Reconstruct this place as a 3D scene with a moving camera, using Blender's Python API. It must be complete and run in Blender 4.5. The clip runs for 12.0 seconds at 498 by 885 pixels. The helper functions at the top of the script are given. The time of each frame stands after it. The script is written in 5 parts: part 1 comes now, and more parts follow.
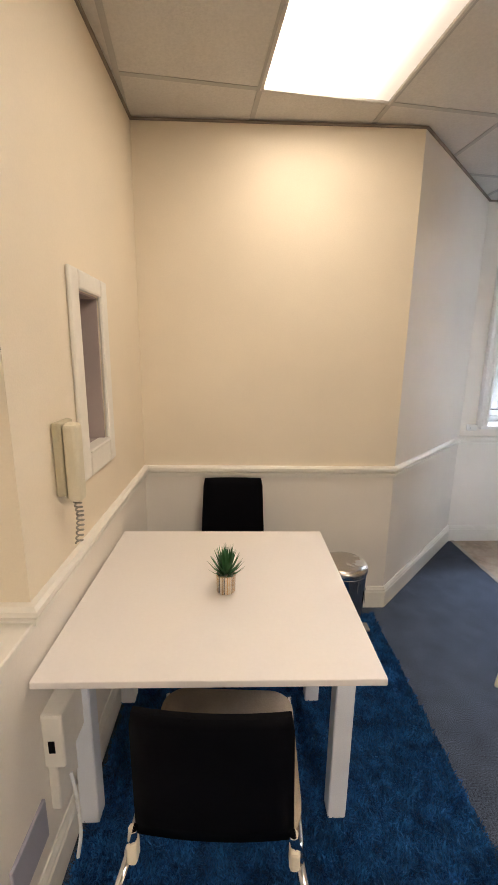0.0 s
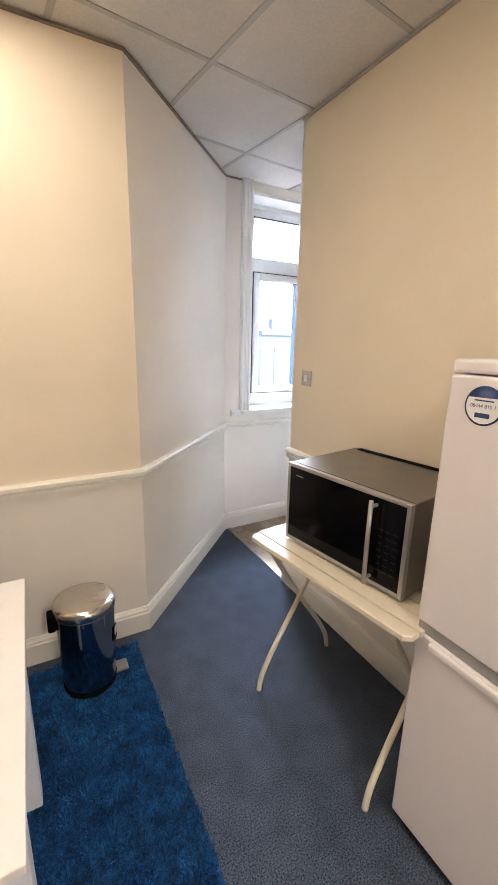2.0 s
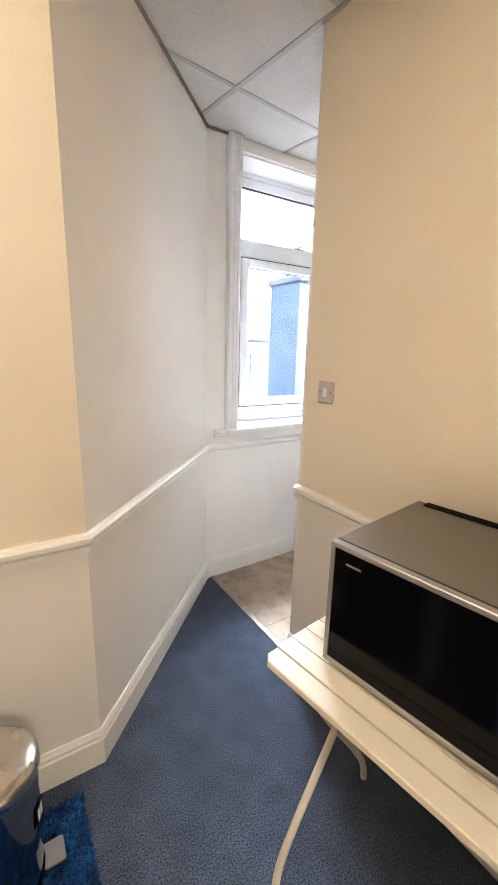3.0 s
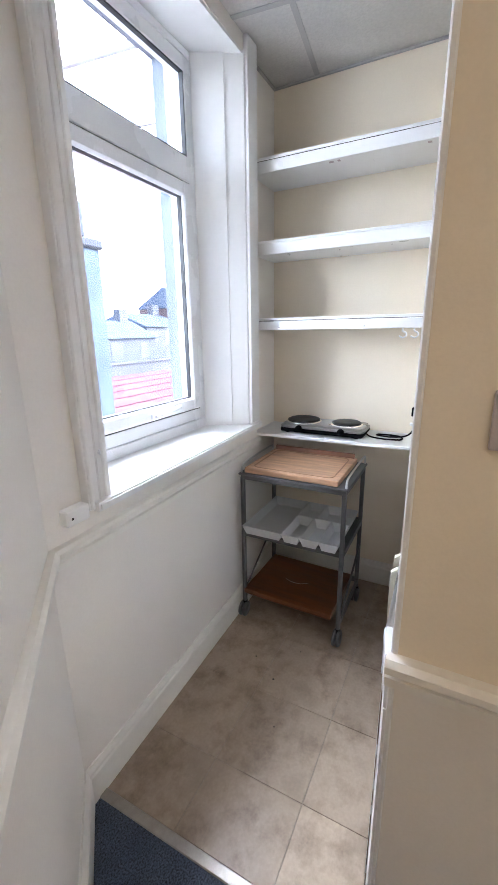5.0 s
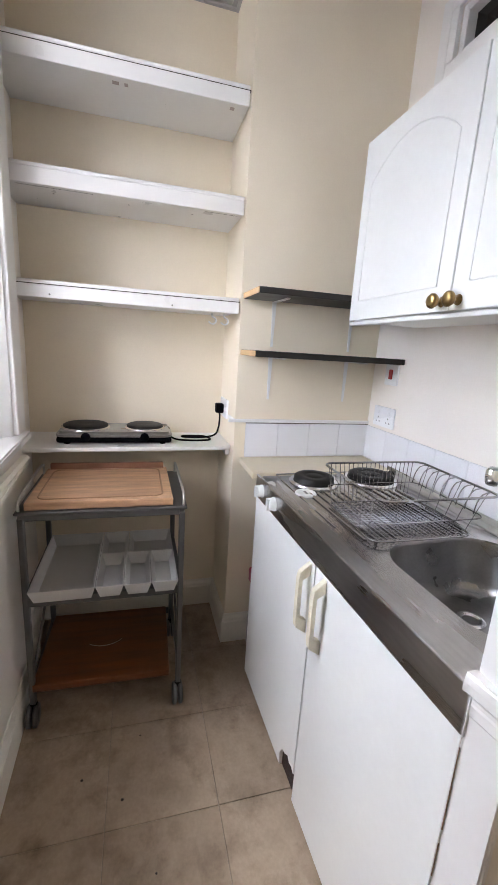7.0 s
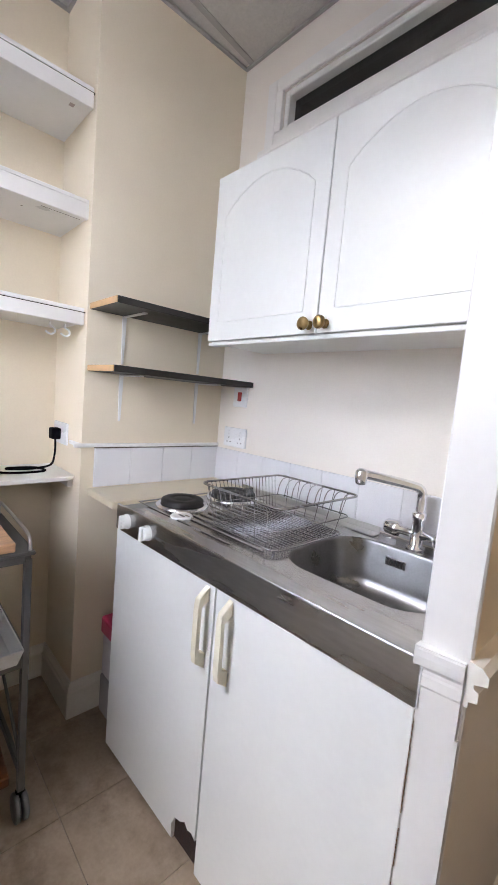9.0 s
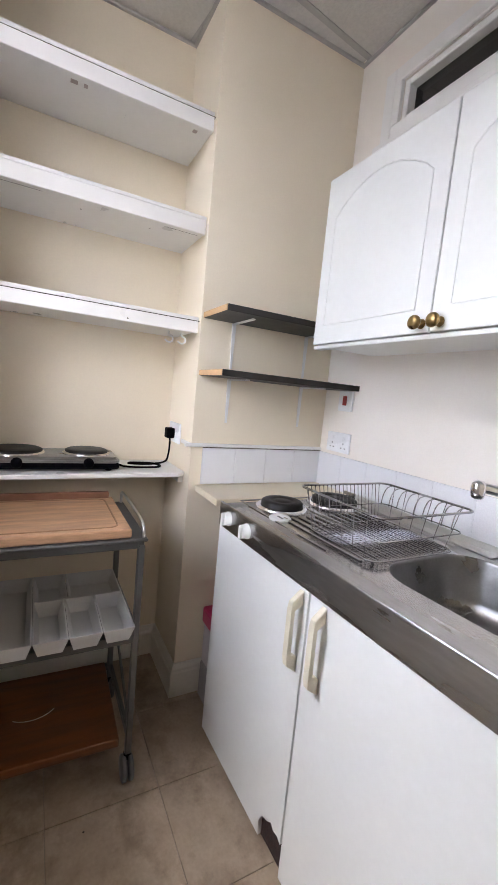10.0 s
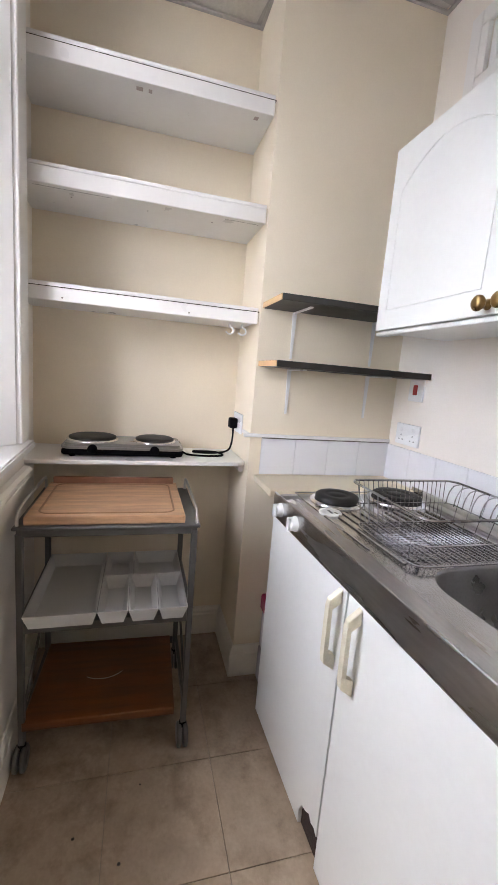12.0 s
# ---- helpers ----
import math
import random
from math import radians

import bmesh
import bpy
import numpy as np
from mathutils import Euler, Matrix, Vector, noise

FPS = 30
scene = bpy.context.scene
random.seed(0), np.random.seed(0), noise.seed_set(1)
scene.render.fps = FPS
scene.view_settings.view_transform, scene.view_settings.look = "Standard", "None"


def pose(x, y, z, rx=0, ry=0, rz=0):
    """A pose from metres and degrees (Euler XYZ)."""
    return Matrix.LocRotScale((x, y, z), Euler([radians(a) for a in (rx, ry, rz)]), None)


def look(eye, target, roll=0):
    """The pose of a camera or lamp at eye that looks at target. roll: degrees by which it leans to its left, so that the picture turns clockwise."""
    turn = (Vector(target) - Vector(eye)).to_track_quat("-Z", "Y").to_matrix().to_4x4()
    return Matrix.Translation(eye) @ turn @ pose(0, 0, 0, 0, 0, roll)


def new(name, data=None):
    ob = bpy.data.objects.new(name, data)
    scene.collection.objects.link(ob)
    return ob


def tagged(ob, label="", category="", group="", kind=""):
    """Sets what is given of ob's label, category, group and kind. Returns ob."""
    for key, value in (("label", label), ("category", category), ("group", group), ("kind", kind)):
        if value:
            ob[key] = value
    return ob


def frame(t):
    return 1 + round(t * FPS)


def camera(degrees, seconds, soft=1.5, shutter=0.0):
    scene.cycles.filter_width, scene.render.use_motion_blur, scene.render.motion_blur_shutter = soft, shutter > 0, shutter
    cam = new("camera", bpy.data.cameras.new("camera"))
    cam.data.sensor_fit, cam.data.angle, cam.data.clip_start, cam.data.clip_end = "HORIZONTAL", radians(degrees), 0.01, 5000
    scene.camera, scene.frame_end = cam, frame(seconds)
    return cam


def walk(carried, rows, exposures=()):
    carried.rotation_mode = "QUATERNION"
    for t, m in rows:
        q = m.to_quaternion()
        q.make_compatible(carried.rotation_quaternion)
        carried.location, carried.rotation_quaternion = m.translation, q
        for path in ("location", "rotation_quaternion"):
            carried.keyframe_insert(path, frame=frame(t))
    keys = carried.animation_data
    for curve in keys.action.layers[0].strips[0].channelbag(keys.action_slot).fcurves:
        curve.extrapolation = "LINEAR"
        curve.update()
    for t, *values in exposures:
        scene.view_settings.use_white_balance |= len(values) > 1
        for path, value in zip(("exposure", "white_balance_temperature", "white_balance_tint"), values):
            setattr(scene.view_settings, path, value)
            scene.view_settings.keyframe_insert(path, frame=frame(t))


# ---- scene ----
cam = camera(63.3, 12.0)

PATH = [
    (0, (1.381, 0.786, 1.58), (1.44, 2.738, 1.148), 0.8),
    (0.5, (1.571, 0.69, 1.581), (1.46, 2.635, 1.13), -0.1),
    (1, (1.67, 0.699, 1.578), (1.769, 2.646, 1.131), -1.5),
    (1.5, (1.763, 0.829, 1.557), (2.278, 2.694, 1.052), 0.2),
    (2, (1.861, 1.108, 1.564), (2.792, 2.811, 1.083), 1.2),
    (2.5, (1.945, 1.369, 1.536), (3.004, 2.987, 1.027), 0.6),
    (3, (2.107, 1.763, 1.537), (3.154, 3.407, 1.085), 1.5),
    (3.2, (2.16, 1.907, 1.538), (3.283, 3.499, 1.083), 1.1),
    (4.8, (2.556, 2.995, 1.507), (4.224, 3.972, 0.993), -1.1),
    (5, (2.608, 3.082, 1.497), (4.319, 3.972, 0.968), -0.9),
    (5.5, (2.724, 3.326, 1.49), (4.581, 3.828, 0.945), -0.8),
    (6, (2.807, 3.505, 1.433), (4.723, 3.616, 0.87), 1.8),
    (6.5, (2.886, 3.579, 1.404), (4.79, 3.315, 0.85), 2.3),
    (7, (2.938, 3.626, 1.37), (4.813, 3.097, 0.919), 3.6),
    (7.5, (3.002, 3.69, 1.328), (4.816, 2.882, 1.086), 3.6),
    (7.7, (3.027, 3.706, 1.308), (4.787, 2.788, 1.067), 3.6),
    (9.3, (3.092, 3.797, 1.284), (4.524, 2.414, 1.085), 5.2),
    (9.5, (3.091, 3.791, 1.28), (4.613, 2.51, 1.076), 5.2),
    (10, (3.079, 3.778, 1.286), (4.831, 2.84, 1.055), 5.5),
    (10.5, (3.061, 3.744, 1.296), (4.968, 3.187, 1.067), 5.5),
    (11, (3.023, 3.716, 1.305), (4.997, 3.511, 1.055), 5.2),
    (11.5, (2.982, 3.671, 1.311), (4.953, 3.512, 1.008), 5.1),
    (12, (3.037, 3.662, 1.309), (4.938, 3.135, 0.979), 4.7),
]
walk(cam, [(t, look(e, g, r)) for t, e, g, r in PATH], exposures=[(0.0, 5.68, 5900, 11), (1.0, 5.84, 5880, 11), (2.0, 5.99, 5780, 11), (3.0, 6.12, 6000, 11), (4.8, 5.55, 5800, 12), (5.5, 5.30, 5850, 13), (6.0, 5.17, 6250, 15), (7.0, 5.14, 6500, 16), (9.4, 5.03, 6550, 17), (10.5, 5.10, 6650, 17), (12.0, 5.12, 6700, 17)])

# ---- world and light ----
world = bpy.data.worlds.new("sky")
scene.world = world
world.use_nodes = True
wn = world.node_tree.nodes
sky = wn.new("ShaderNodeTexSky")
sky.sky_type, sky.sun_disc = "NISHITA", False
sky.sun_elevation, sky.sun_rotation = radians(45), radians(150)
sky.air_density, sky.dust_density = 1.0, 1.5
hs_ = wn.new("ShaderNodeHueSaturation")  # overcast: the sky's blue is washed out
hs_.inputs["Saturation"].default_value = 0.55
world.node_tree.links.new(sky.outputs[0], hs_.inputs["Color"])
world.node_tree.links.new(hs_.outputs[0], wn["Background"].inputs[0])
wn["Background"].inputs[1].default_value = 0.095

sun_data = bpy.data.lights.new("sun", "SUN")
sun_data.energy, sun_data.angle, sun_data.color = 0.2, radians(14), (1.0, 0.95, 0.88)
sun = new("sun", sun_data)
sun.matrix_world = look((4, -6, 8), (4, 4, 0))

# unseen area lamps added outside the window opening, strengthening the light of the open sky to either side of the view
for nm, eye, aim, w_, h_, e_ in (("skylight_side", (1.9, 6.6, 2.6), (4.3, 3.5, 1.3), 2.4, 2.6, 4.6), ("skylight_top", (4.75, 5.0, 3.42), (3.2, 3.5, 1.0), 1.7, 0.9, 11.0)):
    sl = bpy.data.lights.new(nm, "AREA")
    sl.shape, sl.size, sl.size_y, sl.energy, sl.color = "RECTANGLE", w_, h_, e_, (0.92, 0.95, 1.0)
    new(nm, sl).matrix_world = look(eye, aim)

LAMP_STRENGTH = 0.235


# ---- materials ----
def mat(name, rgb, rough=0.5, metal=0.0, var=0.06, scale=6.0, bump=0.1, bscale=250.0, fine=0.04, rnd=0.0, coat=0.0, stretch=(1, 1, 1), spec=0.5):
    m = bpy.data.materials.new(name)
    m.use_nodes = True
    nt, L = m.node_tree, m.node_tree.links
    b = nt.nodes["Principled BSDF"]
    tc = nt.nodes.new("ShaderNodeTexCoord")
    mp = nt.nodes.new("ShaderNodeMapping")
    mp.inputs["Scale"].default_value = stretch
    L.new(tc.outputs["Object"], mp.inputs[0])
    n1 = nt.nodes.new("ShaderNodeTexNoise")
    n1.inputs["Scale"].default_value, n1.inputs["Detail"].default_value = scale, 5
    n2 = nt.nodes.new("ShaderNodeTexNoise")
    n2.inputs["Scale"].default_value, n2.inputs["Detail"].default_value = bscale, 3
    L.new(mp.outputs[0], n1.inputs["Vector"]), L.new(mp.outputs[0], n2.inputs["Vector"])
    r = nt.nodes.new("ShaderNodeMapRange")
    r.inputs["From Min"].default_value, r.inputs["From Max"].default_value = 0.3, 0.7
    r.inputs["To Min"].default_value, r.inputs["To Max"].default_value = 1 - var, 1 + var
    L.new(n1.outputs[0], r.inputs[0])
    r2 = nt.nodes.new("ShaderNodeMapRange")
    r2.inputs["From Min"].default_value, r2.inputs["From Max"].default_value = 0.3, 0.7
    r2.inputs["To Min"].default_value, r2.inputs["To Max"].default_value = 1 - fine, 1 + fine
    L.new(n2.outputs[0], r2.inputs[0])
    mu = nt.nodes.new("ShaderNodeMath")
    mu.operation = "MULTIPLY"
    L.new(r.outputs[0], mu.inputs[0]), L.new(r2.outputs[0], mu.inputs[1])
    last = mu
    if rnd:
        oi = nt.nodes.new("ShaderNodeObjectInfo")
        r3 = nt.nodes.new("ShaderNodeMapRange")
        r3.inputs["To Min"].default_value, r3.inputs["To Max"].default_value = 1 - rnd, 1 + rnd
        L.new(oi.outputs["Random"], r3.inputs[0])
        last = nt.nodes.new("ShaderNodeMath")
        last.operation = "MULTIPLY"
        L.new(mu.outputs[0], last.inputs[0]), L.new(r3.outputs[0], last.inputs[1])
    vm = nt.nodes.new("ShaderNodeVectorMath")
    vm.operation = "SCALE"
    vm.inputs[0].default_value = rgb
    L.new(last.outputs[0], vm.inputs["Scale"])
    L.new(vm.outputs[0], b.inputs["Base Color"])
    b.inputs["Roughness"].default_value, b.inputs["Metallic"].default_value = rough, metal
    b.inputs["Coat Weight"].default_value = coat
    b.inputs["Specular IOR Level"].default_value = spec
    rr = nt.nodes.new("ShaderNodeMapRange")
    rr.inputs["From Min"].default_value, rr.inputs["From Max"].default_value = 0.3, 0.7
    rr.inputs["To Min"].default_value, rr.inputs["To Max"].default_value = max(0.02, rough - 0.07), min(1, rough + 0.07)
    L.new(n1.outputs[0], rr.inputs[0]), L.new(rr.outputs[0], b.inputs["Roughness"])
    if bump:
        bp = nt.nodes.new("ShaderNodeBump")
        bp.inputs["Strength"].default_value, bp.inputs["Distance"].default_value = bump, 0.004
        L.new(n2.outputs[0], bp.inputs["Height"]), L.new(bp.outputs[0], b.inputs["Normal"])
    return m


def glow(name, rgb, strength):
    m = bpy.data.materials.new(name)
    m.use_nodes = True
    b = m.node_tree.nodes["Principled BSDF"]
    b.inputs["Base Color"].default_value = (0.8, 0.8, 0.8, 1)
    b.inputs["Emission Color"].default_value = (*rgb, 1)
    b.inputs["Emission Strength"].default_value = strength
    return m


def clear(name, rgb=(1, 1, 1), rough=0.0):
    m = bpy.data.materials.new(name)
    m.use_nodes = True
    b = m.node_tree.nodes["Principled BSDF"]
    b.inputs["Base Color"].default_value = (*rgb, 1)
    b.inputs["Transmission Weight"].default_value, b.inputs["Roughness"].default_value, b.inputs["IOR"].default_value = 1.0, rough, 1.45
    return m


CREAM = mat("magnolia_wall_paint", (0.82, 0.730, 0.583), 0.6, var=0.03, scale=2.5, bump=0.12, bscale=160, fine=0.015)
LOWER = mat("off_white_wall_paint", (0.83, 0.785, 0.717), 0.55, var=0.03, scale=2.5, bump=0.12, bscale=160, fine=0.015)
GLOSS = mat("white_gloss_woodwork_paint", (0.82, 0.81, 0.79), 0.34, var=0.012, scale=5, bump=0.03, bscale=60, fine=0.008)
TRIM = mat("cream_white_trim_paint", (0.82, 0.79, 0.72), 0.38, var=0.03, scale=5, bump=0.06, bscale=60, fine=0.02)
UPVC = mat("white_upvc", (0.84, 0.85, 0.86), 0.28, var=0.02, scale=4, bump=0.0)
GASKET = mat("black_rubber_gasket", (0.02, 0.02, 0.022), 0.6, bump=0)
TILE_C = mat("mineral_fibre_ceiling_tile", (0.63, 0.605, 0.565), 0.9, var=0.04, scale=4, bump=0.5, bscale=90, fine=0.05)
TBAR = mat("grey_ceiling_grid_bar", (0.45, 0.435, 0.41), 0.5, bump=0)
CARPET = mat("dark_blue_grey_carpet", (0.060, 0.075, 0.108), 0.95, var=0.2, scale=9.0, bump=0.35, bscale=195, fine=0.8, spec=0.15)
RUG = mat("blue_shag_pile", (0.012, 0.060, 0.18), 0.85, var=0.5, scale=20, bump=0.6, bscale=120, fine=0.4, spec=0.2)
VINYL = mat("stone_look_vinyl_tile", (0.42, 0.325, 0.236), 0.38, var=0.27, scale=5.5, bump=0.05, bscale=90, fine=0.07, rnd=0.12)
# brown trodden-in stains on the vinyl
nt = VINYL.node_tree
sn, sr, sv, sc = nt.nodes.new("ShaderNodeTexNoise"), nt.nodes.new("ShaderNodeMapRange"), nt.nodes.new("ShaderNodeMix"), nt.nodes.new("ShaderNodeTexCoord")
sn.inputs["Scale"].default_value, sn.inputs["Detail"].default_value, sn.inputs["Roughness"].default_value = 6.5, 8, 0.68
sr.inputs["From Min"].default_value, sr.inputs["From Max"].default_value = 0.50, 0.70
sr.inputs["To Min"].default_value, sr.inputs["To Max"].default_value = 0.0, 0.75
sv.data_type = "RGBA"
sv.inputs[7].default_value = (0.135, 0.088, 0.055, 1)
src = nt.nodes["Principled BSDF"].inputs["Base Color"].links[0].from_socket
nt.links.new(sc.outputs["Object"], sn.inputs["Vector"]), nt.links.new(sn.outputs[0], sr.inputs[0]), nt.links.new(sr.outputs[0], sv.inputs[0])
nt.links.new(src, sv.inputs[6]), nt.links.new(sv.outputs[2], nt.nodes["Principled BSDF"].inputs["Base Color"])
VB = VINYL.node_tree
vn, vr, vmx, vtc = (VB.nodes.new(x) for x in ("ShaderNodeTexNoise", "ShaderNodeMapRange", "ShaderNodeMix", "ShaderNodeTexCoord"))
vn.inputs["Scale"].default_value, vn.inputs["Detail"].default_value, vn.inputs["Roughness"].default_value = 5.5, 8, 0.62
vr.inputs["From Min"].default_value, vr.inputs["From Max"].default_value = 0.46, 0.72
vr.inputs["To Min"].default_value, vr.inputs["To Max"].default_value = 0.0, 0.85
vmx.data_type = "RGBA"
vmx.inputs[7].default_value = (0.17, 0.125, 0.086, 1)
vb = VB.nodes["Principled BSDF"]
vsrc = vb.inputs["Base Color"].links[0].from_socket
VB.links.new(vtc.outputs["Object"], vn.inputs["Vector"]), VB.links.new(vn.outputs[0], vr.inputs[0]), VB.links.new(vr.outputs[0], vmx.inputs[0])
VB.links.new(vsrc, vmx.inputs[6]), VB.links.new(vmx.outputs[2], vb.inputs["Base Color"])
JOINT = mat("vinyl_joint", (0.25, 0.205, 0.16), 0.6, bump=0.05)
ALU = mat("aluminium_strip", (0.62, 0.61, 0.58), 0.35, 1.0, bump=0.05)
STEEL = mat("brushed_stainless_steel", (0.48, 0.47, 0.465), 0.25, 1.0, var=0.24, scale=9, bump=0.04, bscale=120, fine=0.06, stretch=(0.15, 1, 1))
CHROME = mat("polished_chrome", (0.80, 0.80, 0.81), 0.08, 1.0, var=0.02, bump=0)
WHITE_LAM = mat("white_laminate_board", (0.81, 0.82, 0.80), 0.38, var=0.02, scale=3, bump=0.03, bscale=60, fine=0.01)
TABLE_W = mat("white_table_laminate", (0.85, 0.81, 0.78), 0.40, var=0.02, scale=3, bump=0.02, bscale=80, fine=0.01)
LEG_W = mat("white_lacquered_leg", (0.80, 0.83, 0.90), 0.35, var=0.03, bump=0.02)
CREAM_PL = mat("cream_plastic", (0.80, 0.73, 0.59), 0.4, var=0.03, bump=0.03)
BLACK_PL = mat("black_plastic", (0.0025, 0.0025, 0.004), 0.7, spec=0.06, var=0.1, bump=0.1, bscale=400)
BLACK_GL = mat("black_glass_front", (0.003, 0.003, 0.004), 0.10, var=0.05, bump=0, spec=0.14)
DARK_MET = mat("dark_silver_painted_metal", (0.21, 0.195, 0.175), 0.38, 0.6, var=0.05, bump=0.03)
SILVER = mat("silver_painted_plastic", (0.36, 0.35, 0.335), 0.35, 0.5, var=0.04, bump=0.03)
GREY_MET = mat("grey_painted_tube", (0.115, 0.115, 0.115), 0.4, 0.4, var=0.06, bump=0.03)
FRIDGE_W = mat("white_enamel", (0.80, 0.76, 0.78), 0.35, var=0.02, scale=3, bump=0.06, bscale=300, fine=0.01)
BEECH = mat("beech_wood", (0.53, 0.315, 0.18), 0.5, var=0.26, scale=5, bump=0.10, bscale=50, fine=0.08, stretch=(8, 0.9, 8))
OAK = mat("orange_stained_wood", (0.135, 0.042, 0.008), 0.5, var=0.28, scale=5, bump=0.10, bscale=50, fine=0.08, stretch=(8, 0.9, 8))
BARE = mat("bare_wood_edge", (0.60, 0.38, 0.20), 0.6, var=0.15, scale=10, bump=0.1, bscale=60)
BLACK_SH = mat("black_laminate_shelf", (0.018, 0.016, 0.015), 0.45, var=0.1, bump=0.08, bscale=120)
GREYPL = mat("pale_grey_plastic", (0.62, 0.62, 0.61), 0.45, var=0.03, bump=0.05)
BRASS = mat("aged_brass", (0.30, 0.20, 0.085), 0.32, 1.0, var=0.15, scale=40, bump=0.05)
CAST = mat("black_cast_iron_plate", (0.010, 0.0095, 0.0095), 0.55, 0.1, var=0.1, bump=0.1)
SEAT = mat("beige_upholstery", (0.40, 0.32, 0.23), 0.85, var=0.25, scale=6, bump=0.4, bscale=300, fine=0.1)
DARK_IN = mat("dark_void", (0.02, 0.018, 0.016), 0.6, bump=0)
# mauve with the hatch recess's shade put into it; paint chips use it too
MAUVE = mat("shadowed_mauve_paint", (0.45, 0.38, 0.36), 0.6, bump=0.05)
PANE = clear("window_glass")
DARK_PANE = mat("dark_glass", (0.02, 0.018, 0.018), 0.08, bump=0, var=0.02)


# ---- mesh helpers ----
def box(bm, lo, hi, bevel=0.0, seg=1, mi=0):
    m = Matrix.Translation([(a + b) / 2 for a, b in zip(lo, hi)]) @ Matrix.Diagonal([max(1e-4, b - a) for a, b in zip(lo, hi)] + [1])
    made = bmesh.ops.create_cube(bm, size=1, matrix=m)["verts"]
    faces = {f for v in made for f in v.link_faces}
    for f in faces:
        f.material_index = mi
    if bevel:
        bmesh.ops.bevel(bm, geom=list({e for v in made for e in v.link_edges}), offset=bevel, segments=seg, profile=0.5, affect="EDGES")


def prism(bm, pts, z0, z1, mi=0):
    a = [bm.verts.new((x, y, z0)) for x, y in pts]
    b = [bm.verts.new((x, y, z1)) for x, y in pts]
    fs = [bm.faces.new(a[::-1]), bm.faces.new(b)]
    for i in range(len(pts)):
        j = (i + 1) % len(pts)
        fs.append(bm.faces.new((a[i], a[j], b[j], b[i])))
    for f in fs:
        f.material_index = mi
    bmesh.ops.recalc_face_normals(bm, faces=fs)


def tube(bm, pts, r, n=8, closed=False):
    pts = [Vector(p) for p in pts]
    rings, ref = [], None
    for i, p in enumerate(pts):
        a = pts[i - 1] if i or closed else p
        b = pts[(i + 1) % len(pts)] if i < len(pts) - 1 or closed else p
        d = (b - a).normalized()
        if ref is None:
            ref = d.orthogonal().normalized()
        ref = (ref - d * ref.dot(d)).normalized()
        s = d.cross(ref)
        rings.append([bm.verts.new(p + r * (math.cos(k * math.tau / n) * ref + math.sin(k * math.tau / n) * s)) for k in range(n)])
    for i in range(len(rings) - (0 if closed else 1)):
        A, B = rings[i], rings[(i + 1) % len(rings)]
        for k in range(n):
            bm.faces.new((A[k], A[(k + 1) % n], B[(k + 1) % n], B[k])).smooth = True
    if not closed:
        bm.faces.new(rings[0][::-1]), bm.faces.new(rings[-1])


def curve_pts(pts, steps=6):
    pts = [Vector(p) for p in pts]
    out = []
    for i in range(len(pts) - 1):
        p0, p1, p2, p3 = pts[max(i - 1, 0)], pts[i], pts[i + 1], pts[min(i + 2, len(pts) - 1)]
        for s in range(steps):
            t = s / steps
            out.append(0.5 * ((2 * p1) + (p2 - p0) * t + (2 * p0 - 5 * p1 + 4 * p2 - p3) * t * t + (3 * p1 - p0 - 3 * p2 + p3) * t ** 3))
    return out + [pts[-1]]


def lathe(bm, profile, n=32, c=(0, 0, 0), m=None):
    m = m or Matrix.Translation(c)
    rings = []
    for r, z in profile:
        if r < 1e-6:
            rings.append([bm.verts.new(m @ Vector((0, 0, z)))])
        else:
            rings.append([bm.verts.new(m @ Vector((r * math.cos(k * math.tau / n), r * math.sin(k * math.tau / n), z))) for k in range(n)])
    for A, B in zip(rings, rings[1:]):
        for k in range(n):
            q = [A[k % len(A)], A[(k + 1) % len(A)], B[(k + 1) % len(B)], B[k % len(B)]]
            q = [v for i, v in enumerate(q) if v not in q[:i]]
            if len(q) > 2:
                bm.faces.new(q).smooth = True


def rounded(w, d, r, n=6, cx=0, cy=0):
    pts = []
    for sx, sy, a0 in ((1, 1, 0), (-1, 1, 90), (-1, -1, 180), (1, -1, 270)):
        for k in range(n + 1):
            a = radians(a0 + 90 * k / n)
            pts.append((cx + sx * (w / 2 - r) + r * math.cos(a), cy + sy * (d / 2 - r) + r * math.sin(a)))
    return pts


def part(name, bm, material, parent=None, label="", smooth=False):
    me = bpy.data.meshes.new(name)
    bmesh.ops.recalc_face_normals(bm, faces=bm.faces[:])
    bm.to_mesh(me)
    bm.free()
    for m in material if isinstance(material, (list, tuple)) else [material]:
        me.materials.append(m)
    if smooth:
        me.polygons.foreach_set("use_smooth", [True] * len(me.polygons))
    ob = new(name, me)
    ob.parent = parent
    if label:
        tagged(ob, label)
    return ob


def thing(name, label, category, m=None, group=""):
    ob = new(name)
    ob.empty_display_size = 0.1
    ob.matrix_basis = m or Matrix()
    return tagged(ob, label, category, group)


def B(*boxes, bevel=0.0, seg=1):
    bm = bmesh.new()
    for lo, hi in boxes:
        box(bm, lo, hi, bevel, seg)
    return bm


def structure(ob, label, category):
    return tagged(ob, label, category, kind="structure")


